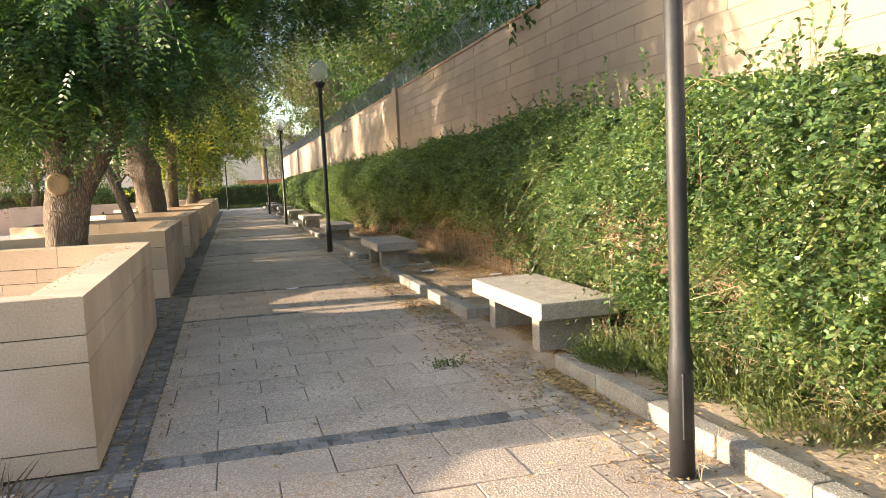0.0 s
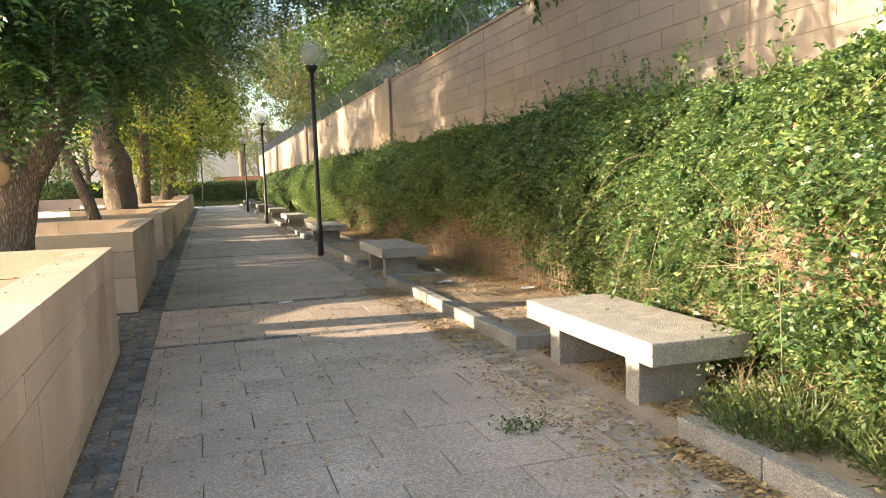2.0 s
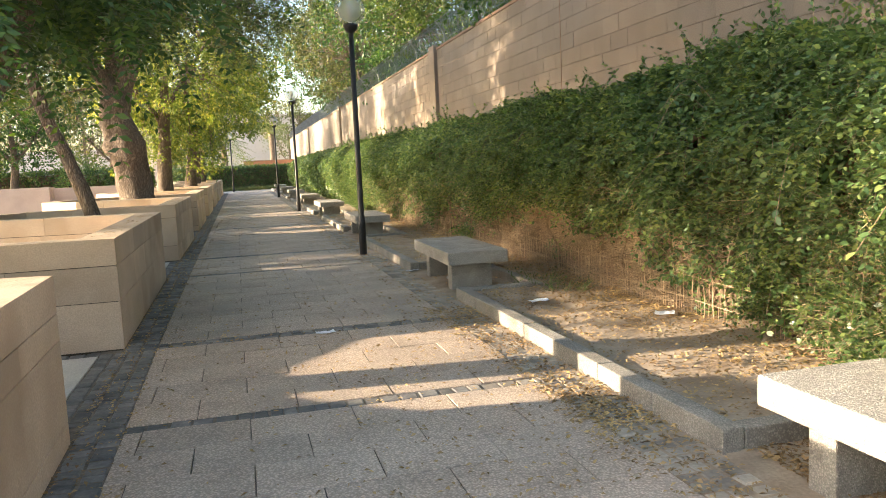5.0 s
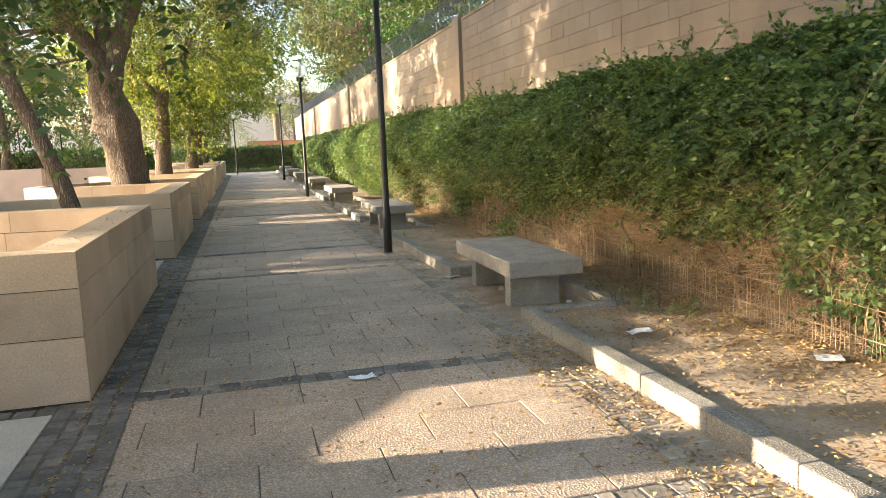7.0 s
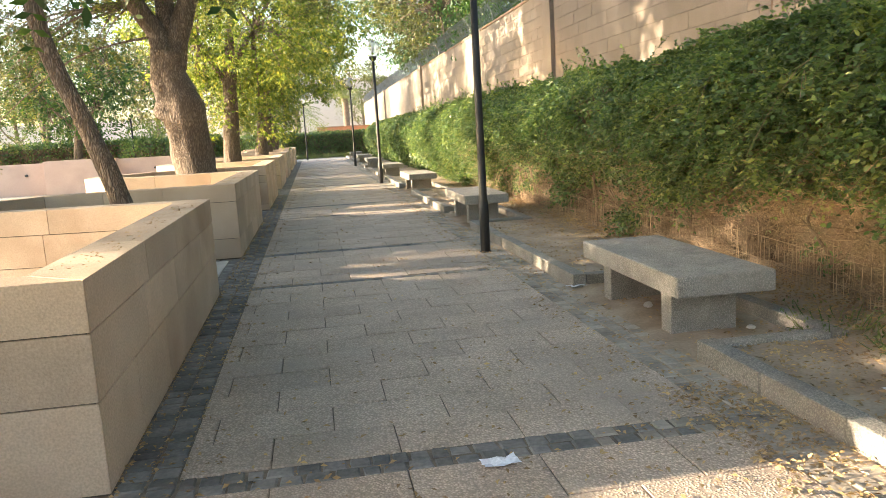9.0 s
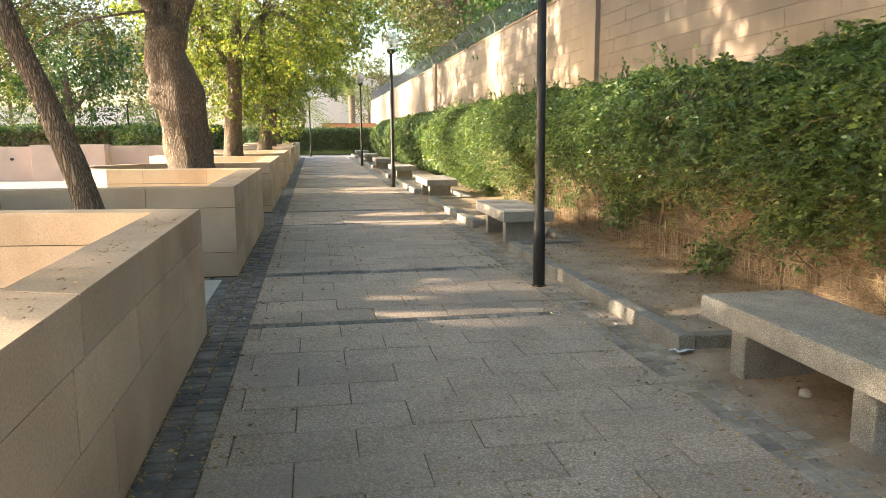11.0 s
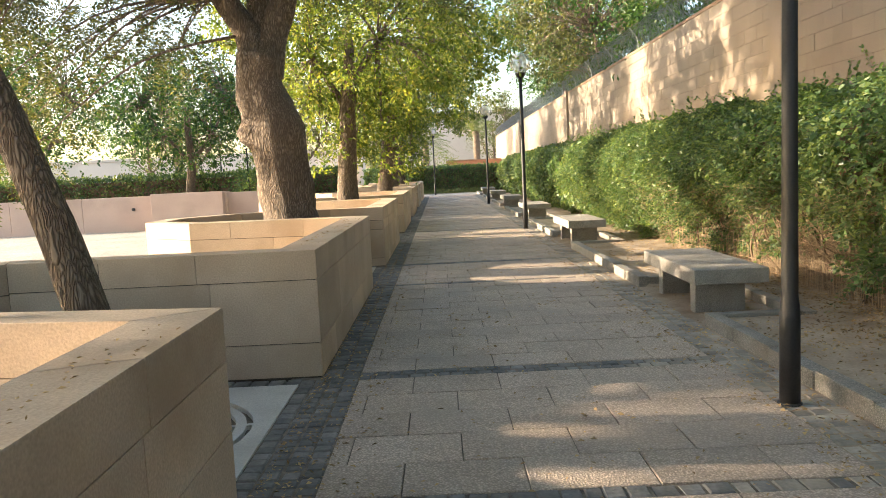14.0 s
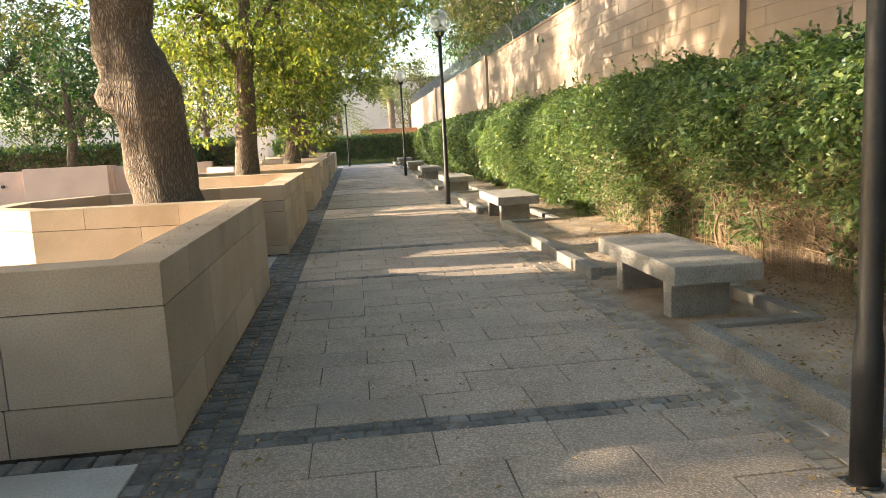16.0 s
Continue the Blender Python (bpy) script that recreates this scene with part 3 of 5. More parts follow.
def crown_mesh(name, clumps, per, spread, leaf, material, gen, feathery=True, droop=0.55, pairs=7):
    """Many leaf sprays gathered in uneven clumps; gaps are left between the clumps."""
    o = np.repeat(clumps, per, 0)
    size = np.repeat(gen.uniform(0.6, 1.3, len(clumps)), per)
    off = gen.normal(0, 1, (len(o), 3)) * (spread * size)[:, None] * np.array((1, 1, 0.6))
    head = unit(off) + gen.normal(0, 0.5, off.shape) + np.array((0, 0, -0.25))
    if feathery:
        V = fronds(o + off, head, gen.uniform(3.0, 5.0, len(o)) * leaf, pairs, leaf, leaf * 0.42, droop, gen)
    else:
        m = 5
        b = np.repeat(o + off, m, 0) + gen.normal(0, 0.05, (len(o) * m, 3))
        V = blades(b, np.repeat(head, m, 0) + gen.normal(0, 0.7, b.shape) + np.array((0, 0, -0.4 * droop)), gen.normal(0, 1, b.shape) + np.array((0, 0, 0.8)),
                   gen.uniform(0.7, 1.3, len(b)) * leaf, gen.uniform(0.7, 1.3, len(b)) * leaf * 0.5, 0.15)
    return quads(name, V, material)


def tree(name, label, limbs, clumps, per, spread, leaf, material, seed, feathery=True, knots=(), droop=0.55, twigs=True, pairs=7):
    """limbs: the trunk first, then boughs, each (points, radii). Twigs reach from the boughs' ends to the clumps."""
    gen = np.random.default_rng(seed)
    base = Vector(limbs[0][0][0])
    ob = thing(name, label, "tree", at=base)
    rel = np.array(base)
    for i, (pts, radii) in enumerate(limbs):
        big = radii[0] > 0.08
        v, f = tube([Vector(p) - base for p in pts], radii, 24 if big else 8, 0.20 if big else 0.06, seed + i, [(tuple(Vector(a) - base), r, h) for a, r, h in knots] if big else ())
        part("trunk" if i == 0 else "limb", mesh("limb", v, f, "bark", True), None, ob)
    if twigs:
        ends = [Vector(p) for pts, _ in limbs[1:] for p in pts[1:]] or [Vector(limbs[0][0][-1])]
        V, F = [], []
        for c in clumps:
            c = Vector(c)
            e = min(ends, key=lambda q: (q - c).length)
            mid = e.lerp(c, 0.5) + Vector((0, 0, 0.12 * (c - e).length))
            v, f = tube([e - base, mid - base, c - base], [0.028, 0.016, 0.006], 5)
            k = len(V)
            V += v
            F += [tuple(j + k for j in q) for q in f]
        part("twig_mass", mesh("twig_mass", V, F, "bark"), None, ob, kind="stuff")
    part("crown", crown_mesh("crown", np.array(clumps) - rel, per, spread, leaf, material, gen, feathery, droop, pairs), None, ob, kind="stuff")
    return ob


def scatter(n, centre, radii, seed, floor=2.2, shell=0.35, trim=False):
    gen = np.random.default_rng(seed)
    p = ellipsoid_points(n * 2, centre, radii, gen, shell)
    p = p[p[:, 2] > floor]
    if trim:                         # pruned over the path, clear of the lamps; near top cut to let sun reach the wall
        p = p[((p[:, 0] < 0.5) | (p[:, 2] > 3.9)) & ((p[:, 1] > 9.6) | (p[:, 2] < 3.5))]
    p = p[:n]
    return p


Y1, Y2, Y3, Y4, Y5 = 11.1, 18.0, 24.95, 31.7, 38.5
tree1 = tree("shade_tree", "broad feathery-leaved tree with a sawn-off bough and forked trunk",
     [([(-1.36, Y1, -0.05), (-1.36, Y1, 0.5), (-1.35, Y1, 1.0), (-1.28, Y1, 1.5), (-1.2, Y1, 1.75)], [0.31, 0.24, 0.225, 0.27, 0.25]),
      ([(-1.27, Y1, 1.5), (-1.36, Y1, 2.0), (-1.5, Y1 + 0.1, 2.6), (-1.9, Y1 + 0.1, 3.5), (-2.6, Y1, 4.6)], [0.20, 0.17, 0.14, 0.10, 0.05]),
      ([(-1.25, Y1, 1.55), (-0.92, Y1, 2.05), (-0.62, Y1, 2.6), (-0.35, Y1, 3.3), (0.2, Y1 + 0.3, 4.2), (0.9, Y1, 5.0)], [0.23, 0.19, 0.16, 0.125, 0.08, 0.04]),
      ([(-0.62, Y1, 2.6), (-0.6, Y1 - 0.8, 3.3), (-0.5, Y1 - 1.8, 3.9)], [0.09, 0.06, 0.03]),
      ([(-1.5, Y1, 2.6), (-1.7, Y1 - 0.9, 3.3), (-2.1, Y1 - 2.0, 3.7)], [0.08, 0.05, 0.03]),
      ([(-0.35, Y1, 3.3), (-0.2, Y1 + 1.2, 4.0), (0.3, Y1 + 2.2, 4.4)], [0.08, 0.05, 0.03])],
     np.concatenate([scatter(165, (-0.4, Y1 + 0.1, 4.5), (4.0, 3.4, 2.1), 1, 2.75, trim=True), scatter(22, (-2.3, Y1 - 0.5, 2.8), (1.5, 1.3, 0.8), 2, 2.25), scatter(14, (-0.3, Y1 + 1.0, 3.05), (1.0, 0.8, 0.5), 7, 2.75), scatter(30, (-1.0, Y1 - 0.9, 3.0), (1.5, 0.7, 0.7), 9, 2.4), scatter(50, (1.0, Y1 + 2.6, 5.0), (2.4, 2.4, 1.1), 10, 4.0)]),
     34, 0.33, 0.078, "tree_dark", 11, pairs=8, knots=[((-1.33, Y1 - 0.27, 1.66), 0.22, 0.07)])
scar = mesh("scar", *lathe([(0.13, 0.0), (0.135, 0.03), (0.11, 0.055), (0.06, 0.045), (0.01, 0.04)], 16), "cut_wood", True)
scar_part = part("sawn_scar", scar, None, tree1, "pale round sawn bough scar")
scar_part.matrix_basis = pose(0.03, -0.27, 1.70, 84, 0, 6)

tree("leaning_tree", "slender grey tree leaning out of its pit",
     [([(-1.30, Y2 - 0.2, -0.05), (-1.34, Y2 - 0.2, 0.6), (-1.44, Y2 - 0.2, 1.0), (-1.70, Y2 - 0.2, 1.8), (-1.98, Y2 - 0.2, 2.6), (-2.05, Y2 - 0.2, 3.3), (-1.9, Y2, 4.0)], [0.155, 0.115, 0.105, 0.095, 0.09, 0.08, 0.06]),
      ([(-2.05, Y2 - 0.2, 3.0), (-2.7, Y2 - 0.6, 3.7), (-3.4, Y2 - 1.0, 4.3)], [0.06, 0.045, 0.02]),
      ([(-1.95, Y2 - 0.1, 3.7), (-1.1, Y2 + 0.4, 4.6), (-0.2, Y2 + 0.8, 5.2)], [0.06, 0.04, 0.02])],
     np.concatenate([scatter(165, (-0.9, Y2, 5.8), (4.2, 3.5, 2.3), 3, 4.3), scatter(26, (-4.2, Y2 + 0.6, 3.2), (1.3, 2.0, 1.3), 4, 1.9)]),
     38, 0.34, 0.074, "tree_mid", 12)

tree("burled_tree", "thick burled brown trunk forking into heavy boughs",
     [([(-1.60, Y3, -0.05), (-1.61, Y3, 0.5), (-1.64, Y3, 1.0), (-1.72, Y3, 1.6), (-1.82, Y3, 2.15), (-1.92, Y3, 2.55), (-1.98, Y3, 2.9), (-1.95, Y3, 3.3)], [0.52, 0.43, 0.385, 0.39, 0.43, 0.38, 0.32, 0.34]),
      ([(-1.98, Y3, 3.0), (-2.1, Y3, 3.6), (-2.45, Y3, 4.2), (-3.0, Y3, 5.2), (-3.4, Y3, 6.2)], [0.25, 0.2, 0.17, 0.12, 0.06]),
      ([(-1.88, Y3, 3.0), (-1.72, Y3, 3.6), (-1.45, Y3, 4.3), (-1.05, Y3, 5.2), (-0.6, Y3, 6.2)], [0.25, 0.21, 0.18, 0.13, 0.06]),
      ([(-1.95, Y3 + 0.1, 3.0), (-1.93, Y3 + 0.15, 3.8), (-2.0, Y3 + 0.3, 4.8), (-1.9, Y3 + 0.4, 6.0)], [0.24, 0.19, 0.14, 0.07]),
      ([(-1.45, Y3, 4.3), (-0.8, Y3 - 0.8, 4.9), (0.1, Y3 - 1.5, 5.2)], [0.09, 0.06, 0.03]),
      ([(-2.45, Y3, 4.2), (-2.6, Y3 - 1.1, 4.7), (-3.0, Y3 - 2.0, 4.9)], [0.09, 0.06, 0.03])],
     np.concatenate([scatter(165, (-0.8, Y3, 6.2), (4.2, 3.6, 2.4), 5, 4.3), scatter(44, (-4.4, Y3, 4.4), (2.6, 2.6, 1.1), 6, 3.4), scatter(24, (-5.6, Y3 - 0.8, 3.2), (1.2, 1.6, 1.7), 8, 1.7)]),
     38, 0.34, 0.076, "tree_olive", 13, knots=[((-2.22, Y3 - 0.2, 2.15), 0.3, 0.19), ((-1.42, Y3 - 0.25, 2.2), 0.45, 0.13), ((-1.8, Y3 - 0.3, 3.2), 0.24, 0.13)])

for y, x, seed, material in ((Y4, -1.62, 21, "tree_bright"), (Y5, -1.25, 22, "tree_bright"), (45.3, -1.4, 23, "tree_mid"), (52.1, -1.4, 24, "tree_mid")):
    lean = 0.35 if seed == 22 else 0.15
    tree("creeper_tree", "brown trunk wrapped in bright yellow-green creeper leaves",
         [([(x, y, -0.05), (x, y, 0.8), (x + lean * 0.4, y, 2.0), (x + lean, y, 3.4), (x + lean * 1.6, y, 4.6)], [0.31, 0.25, 0.21, 0.17, 0.10]),
          ([(x + lean * 0.8, y, 3.0), (x - 0.6, y, 4.2), (x - 1.3, y, 5.4)], [0.09, 0.06, 0.03]),
          ([(x + lean, y, 3.4), (x + 0.9, y, 4.6), (x + 1.6, y, 5.6)], [0.09, 0.06, 0.03])],
         np.concatenate([scatter(125, (x + 0.6, y, 5.1), (3.5, 3.3, 2.5), seed, 3.1), scatter(9, (x - 0.65, y - 0.2, 2.7), (0.35, 0.4, 1.7), seed + 40, 1.0, 0.3), scatter(9, (x + 0.85, y, 2.9), (0.3, 0.4, 1.6), seed + 50, 1.1, 0.3)]),
         34 if y < 42 else 22, 0.30, 0.115 if y < 42 else 0.12, material, seed, False)

for i, (x, y, h, r) in enumerate(((8.6, 13.5, 6.6, 2.6), (9.2, 20.5, 6.6, 2.9), (8.8, 28.0, 6.8, 2.8), (9.0, 35.5, 6.6, 2.8), (7.6, 43.0, 7.4, 2.8), (7.6, 51.0, 8.0, 3.0), (11.2, 60.0, 6.4, 2.8), (12.5, 70.0, 6.4, 3.0))):
    tree("boundary_tree", "green tree standing behind the boundary wall",
         [([(x, y, -0.05), (x, y + 0.1, 1.5), (x - 0.1, y, 3.0), (x + 0.1, y, 4.6)], [0.2, 0.17, 0.14, 0.10]),
          ([(x - 0.1, y, 3.0), (x - 0.8, y - 0.6, 4.6), (x - 1.2, y - 1.1, 6.2)], [0.1, 0.07, 0.03]),
          ([(x, y, 3.8), (x + 0.7, y + 0.8, 5.2), (x + 1.0, y + 1.5, 6.6)], [0.09, 0.06, 0.03])],
         scatter(170, (x - 1.1, y, h + 0.3), (r + 1.1, r + 1.6, 3.0), 60 + i, 4.3), 22, 0.45, 0.14, ("tree_dark", "tree_dark", "tree_mid", "tree_dark", "tree_olive")[i % 5], 60 + i, False)

# x, y, crown height, crown radius, half height, lowest leaf, leaf length, greens
PLAZA = [(-8.5, 41.5, 4.3, 2.9, 2.4, 2.0, 0.13, "tree_dark"), (-14.5, 42.0, 4.6, 3.3, 2.8, 2.0, 0.14, "tree_dark"), (-6.2, 52.0, 4.8, 3.0, 2.6, 2.0, 0.12, "tree_olive"),
         (-13.0, 56.0, 5.2, 3.6, 2.8, 2.0, 0.13, "tree_olive"), (-21.0, 50.0, 5.0, 3.6, 2.8, 2.0, 0.13, "tree_olive"), (-4.5, 73.0, 5.0, 3.2, 2.6, 2.0, 0.13, "tree_olive"),
         (-10.0, 66.0, 6.2, 3.8, 3.4, 2.2, 0.15, "tree_olive"), (-20.0, 68.0, 6.4, 4.2, 3.6, 2.2, 0.16, "tree_dark"), (-29.0, 62.0, 6.4, 4.2, 3.6, 2.2, 0.16, "tree_olive"),
         (6.5, 97.0, 6.6, 4.4, 3.6, 3.0, 0.18, "tree_olive"),
         # added out of view, only to shade the benches, hedge and wall
         (-13.5, 15.6, 7.2, 3.4, 3.4, 3.75, 0.22, "tree_olive"), (-12.5, 20.7, 6.0, 3.6, 4.0, 2.1, 0.23, "tree_olive"), (-14.8, 16.7, 6.2, 2.5, 3.0, 3.3, 0.14, "tree_olive"), (-13.5, 27.5, 8.2, 3.4, 2.6, 6.4, 0.22, "tree_olive")]
for i, (x, y, h, r, rz, low, leaf, greens) in enumerate(PLAZA):
    tree("plaza_tree", "leafy tree with a bare slim trunk beyond the planters, some added unseen for shade",
         [([(x, y, -0.05), (x, y, 1.2), (x + 0.1, y, 2.4), (x, y, h)], [0.2, 0.17, 0.14, 0.06]),
          ([(x + 0.1, y, 2.2), (x - 0.9, y, 3.4), (x - 1.5, y, h)], [0.08, 0.05, 0.02]),
          ([(x + 0.1, y, 2.2), (x + 0.9, y, 3.2), (x + 1.6, y, h)], [0.08, 0.05, 0.02])],
         scatter(120, (x, y, h), (r, r, rz), 90 + i, low), 17, 0.42, leaf * 1.1, greens, 90 + i, False)


# ---- the hedge ----
def hedge_front(y, z):
    """The hedge's front, in x: it bellies over the bed and draws in at the foot."""
    near = np.clip((10.4 - y) / 4.2, 0, 1)
    u = np.clip(z / 2.2, 0, 1)
    low = 0.12 + 0.22 * (1 - near) * np.clip((32 - y) / 6, 0, 1)
    belly = np.sin(np.pi * np.clip((u - low) / (1.07 - low), 0, 1)) ** 0.8
    return 4.52 - 0.54 * belly + 0.26 * np.clip((u - 0.62) / 0.38, 0, 1) ** 2 - near * (0.46 + 0.38 * (1 - u)) + 0.05 * np.sin(y * 1.37 + 1.9 * z) + 0.04 * np.sin(y * 3.1 - z * 2.3)


def hedge_top(y):
    return 2.14 + 0.06 * np.sin(y * 1.3) + 0.05 * np.sin(y * 3.1 + 1) - 0.16 * np.clip((10 - y) / 4, 0, 1)


def hedge_lump(y, z):
    """Uneven growth over the hedge's face: above nought it swells, below it is thin."""
    return np.array([noise.noise((a * 1.4, b * 2.0, 4.0)) + 0.5 * noise.noise((a * 4.0, b * 4.5, 9.0)) for a, b in zip(y, z)])


HOLLOWS = ((6.3, 0.95, 0.30), (7.4, 0.45, 0.20), (5.1, 0.75, 0.18), (8.4, 0.55, 0.20))


def hedge_grows(y, z, lump, chance):
    """Where leaves grow on the face: thick above, in patches below about a metre past the second bench, with hollows."""
    foot = np.clip((z - 0.10) / 1.05, 0, 1)
    thin = np.clip((y - 10.3) / 1.4, 0, 1) * np.clip((27 - y) / 5, 0.25, 1)
    bare = 0.52 + 0.14 * np.clip((17 - y) / 2, 0, 1)
    keep = lump > (-0.52 - 0.9 * foot) * (1 - thin) + (bare - 1.45 * foot ** 1.3) * thin
    for cy, cz, r in HOLLOWS:
        keep &= ~((((y - cy) / 1.4) ** 2 + (z - cz) ** 2 < (r * (1 + 0.5 * lump)) ** 2) & (chance < 0.88))
    return keep


def hedge():
    gen = np.random.default_rng(3)
    ob = thing("hedge", "long leafy green hedge, bare and twiggy near its foot", "hedge")
    # leaves set singly on the face and the front of the top
    groups = []
    for y0, y1, dens, size in ((1.5, 9, 3800, 0.047), (9, 17, 2300, 0.060), (17, 30, 1500, 0.072), (30, 59, 650, 0.105)):
        n = int((y1 - y0) * 3.1 * dens)
        y = gen.uniform(y0, y1, n)
        s = gen.uniform(0, 3.1, n)
        top = hedge_top(y)
        on_front = s < 2.25
        z = np.where(on_front, 0.06 + s / 2.25 * (top - 0.06), top)
        depth = np.abs(gen.normal(0, 0.13, n))
        x = np.where(on_front, hedge_front(y, z) + depth, hedge_front(y, top) + (s - 2.25))
        z = np.where(on_front, z + gen.normal(0, 0.02, n), z - depth + 0.04 * np.sin(x * 6 + y * 3))
        lump = hedge_lump(y, np.where(on_front, z, x + 3))
        keep = np.where(on_front, hedge_grows(y, z, lump, gen.uniform(0, 1, n)), lump > -0.9)
        x, y, z, on_front, lump = x[keep], y[keep], z[keep], on_front[keep], lump[keep]
        x = x - np.where(on_front, 0.22 * np.clip(lump, -0.5, 0.8), 0)
        z = z + np.where(on_front, 0, 0.14 * np.clip(lump, -0.5, 0.8))
        out = np.where(on_front[:, None], np.array((-1.0, 0, 0.6)), np.array((-0.15, 0, 1.0)))
        normal = unit(out + gen.normal(0, 0.7, (len(x), 3)))
        along = unit(gen.normal(0, 1, (len(x), 3)) + np.array((-0.3, 0, -0.2)))
        along = along - normal * np.sum(along * normal, 1, keepdims=True)
        L = gen.uniform(0.6, 1.3, len(x)) * size
        groups.append(ovals(np.stack([x, y, z], 1), along, normal, L, L * gen.uniform(0.42, 0.62, len(x))))
    part("foliage", quads("foliage", np.concatenate(groups), "hedge"), None, ob, "small oval glossy green leaves", "stuff")
    # leafy sprays that arch out of the face and hang over the bare foot
    own = np.random.default_rng(17)
    n = 14500
    y = np.concatenate([own.uniform(1.5, 9, 6000), own.uniform(9, 17, 5500), own.uniform(17, 34, n - 11500)])
    s = own.uniform(0.05, 1.22, n)
    top = hedge_top(y)
    z = np.minimum(s, 1) * top
    lump = hedge_lump(y, z)
    keep = hedge_grows(y, z, lump - 0.22 * (z < 1.15), own.uniform(0, 1, n))
    y, z, s, lump, top = y[keep], z[keep], s[keep], lump[keep], top[keep]
    n = len(y)
    x = hedge_front(y, z) - 0.22 * np.clip(lump, -0.5, 0.8) + np.where(s > 1, (s - 1) * 3.5, own.uniform(-0.02, 0.10, n))
    reach = own.uniform(0.16, 0.42, n) * np.where(own.uniform(0, 1, n) < 0.06, 1.7, 1.0)
    head = unit(np.stack([-own.uniform(0.5, 1.1, n), own.normal(-0.15, 0.6, n), own.uniform(-0.1, 0.8, n) + np.where(s > 1, 0.5, 0)], 1))
    root = np.stack([x, y, z], 1)
    size = np.interp(y, (8, 11), (0.68, 0.95))
    reach = reach * np.interp(y, (8, 10), (0.62, 1.0))
    sag = own.uniform(0.35, 0.95, n)
    down = np.array((0, 0, -1.0))
    across = unit(np.cross(head, np.array((0, 0, 1.0))))
    lift = np.cross(across, head)
    leaves, stalks = [], []
    pairs = 7
    last = root
    for i in range(pairs):
        u = (i + 0.6) / pairs
        p = root + head * (reach * u)[:, None] + down * (sag * reach * u * u)[:, None]
        way = unit(head + down * (2 * sag * u)[:, None])
        w = across * 0.0016 * (1 - 0.6 * u)
        stalks.append(np.stack([last - w, last + w, p + w, p - w], 1))
        last = p
        for sd in (-1, 1):
            L = own.uniform(0.042, 0.074, n) * size * (1.0 if i < pairs - 2 else 0.7)
            leaves.append(ovals(p, across * sd + way * 0.55 + own.normal(0, 0.28, (n, 3)), lift + own.normal(0, 0.4, (n, 3)), L, L * own.uniform(0.48, 0.66, n)))
    spray = part("spray_growth", quads("spray_growth", np.concatenate(stalks), "twig"), None, ob, "thin arching leafy sprays", "stuff")
    part("spray_foliage", quads("spray_foliage", np.concatenate(leaves), "hedge"), None, spray, kind="stuff")
    # the crown towards the wall, its back, and the first stretch beside the path's start
    own = np.random.default_rng(31)
    n = 52000
    kind = own.uniform(0, 1, n)
    y = np.where(kind < 0.9, own.uniform(0.0, 59, n), own.uniform(-0.1, 1.6, n))
    top = hedge_top(y)
    crown = kind < 0.68
    back = (kind >= 0.68) & (kind < 0.9)
    lift = own.uniform(0.1, 1, n) * top
    x = np.where(crown, own.uniform(5.0, 5.68, n), np.where(back, 5.62 + np.abs(own.normal(0, 0.05, n)), hedge_front(y, lift) + np.abs(own.normal(0, 0.12, n))))
    z = np.where(crown, top - np.abs(own.normal(0, 0.10, n)) + 0.05 * np.sin(x * 6 + y * 3), lift)
    out = np.where(crown[:, None], np.array((0.1, 0, 1.0)), np.where(back[:, None], np.array((1.0, 0, 0.4)), np.array((-1.0, 0, 0.45))))
    L = own.uniform(0.07, 0.12, n)
    rest = blades(np.stack([x, y, z], 1), own.normal(0, 1, (n, 3)), unit(out + own.normal(0, 0.6, (n, 3))), L, L * 0.5, 0.16)
    part("crown_foliage", quads("crown_foliage", rest, "hedge"), None, ob, kind="stuff")
    # upright shoots on the top and long arching ones on the front
    V, F, lq = [], [], []
    for i in range(302):
        y = (gen.uniform(2, 12) if i < 90 else gen.uniform(2, 40)) if i < 280 else gen.uniform(3, 18)
        if i < 280:
            x = hedge_front(y, hedge_top(y)) + gen.uniform(0.0, 0.9)
            h = gen.uniform(0.12, 0.42) + (0.15 if i < 90 else 0)
            p0 = np.array((x, y, hedge_top(y) - 0.05))
            p2 = p0 + np.array((gen.normal(0, 0.12), gen.normal(0, 0.16), h))
        else:
            z = gen.uniform(0.9, 2.0)
            p0 = np.array((hedge_front(y, z) + 0.05, y, z))
            p2 = p0 + np.array((-gen.uniform(0.3, 0.6), gen.normal(0, 0.4), gen.uniform(-0.7, 0.05)))
        p1 = (p0 + p2) / 2 + np.array((0, 0, 0.05 if i < 280 else 0.22))
        v, f = tube([p0, p1, p2], [0.004, 0.003, 0.002], 4)
        k = len(V)
        V += v
        F += [tuple(j + k for j in q) for q in f]
        m = 20
        u = np.linspace(0.2, 1.0, m)[:, None]
        base = p0 * (1 - u) ** 2 + 2 * p1 * u * (1 - u) + p2 * u ** 2
        a = gen.normal(0, 1, (m, 3)) + unit(p2 - p0) * 0.8
        L = gen.uniform(0.035, 0.06, m)
        lq.append(ovals(base, a, gen.normal(0, 0.6, (m, 3)) + np.array((0, 0, 1)), L, L * 0.55))
    shoots = part("shoot_growth", mesh("shoot_growth", V, F, "twig"), None, ob, "stray upright shoots", "stuff")
    part("shoot_foliage", quads("shoot_foliage", np.concatenate(lq), "hedge"), None, shoots, kind="stuff")
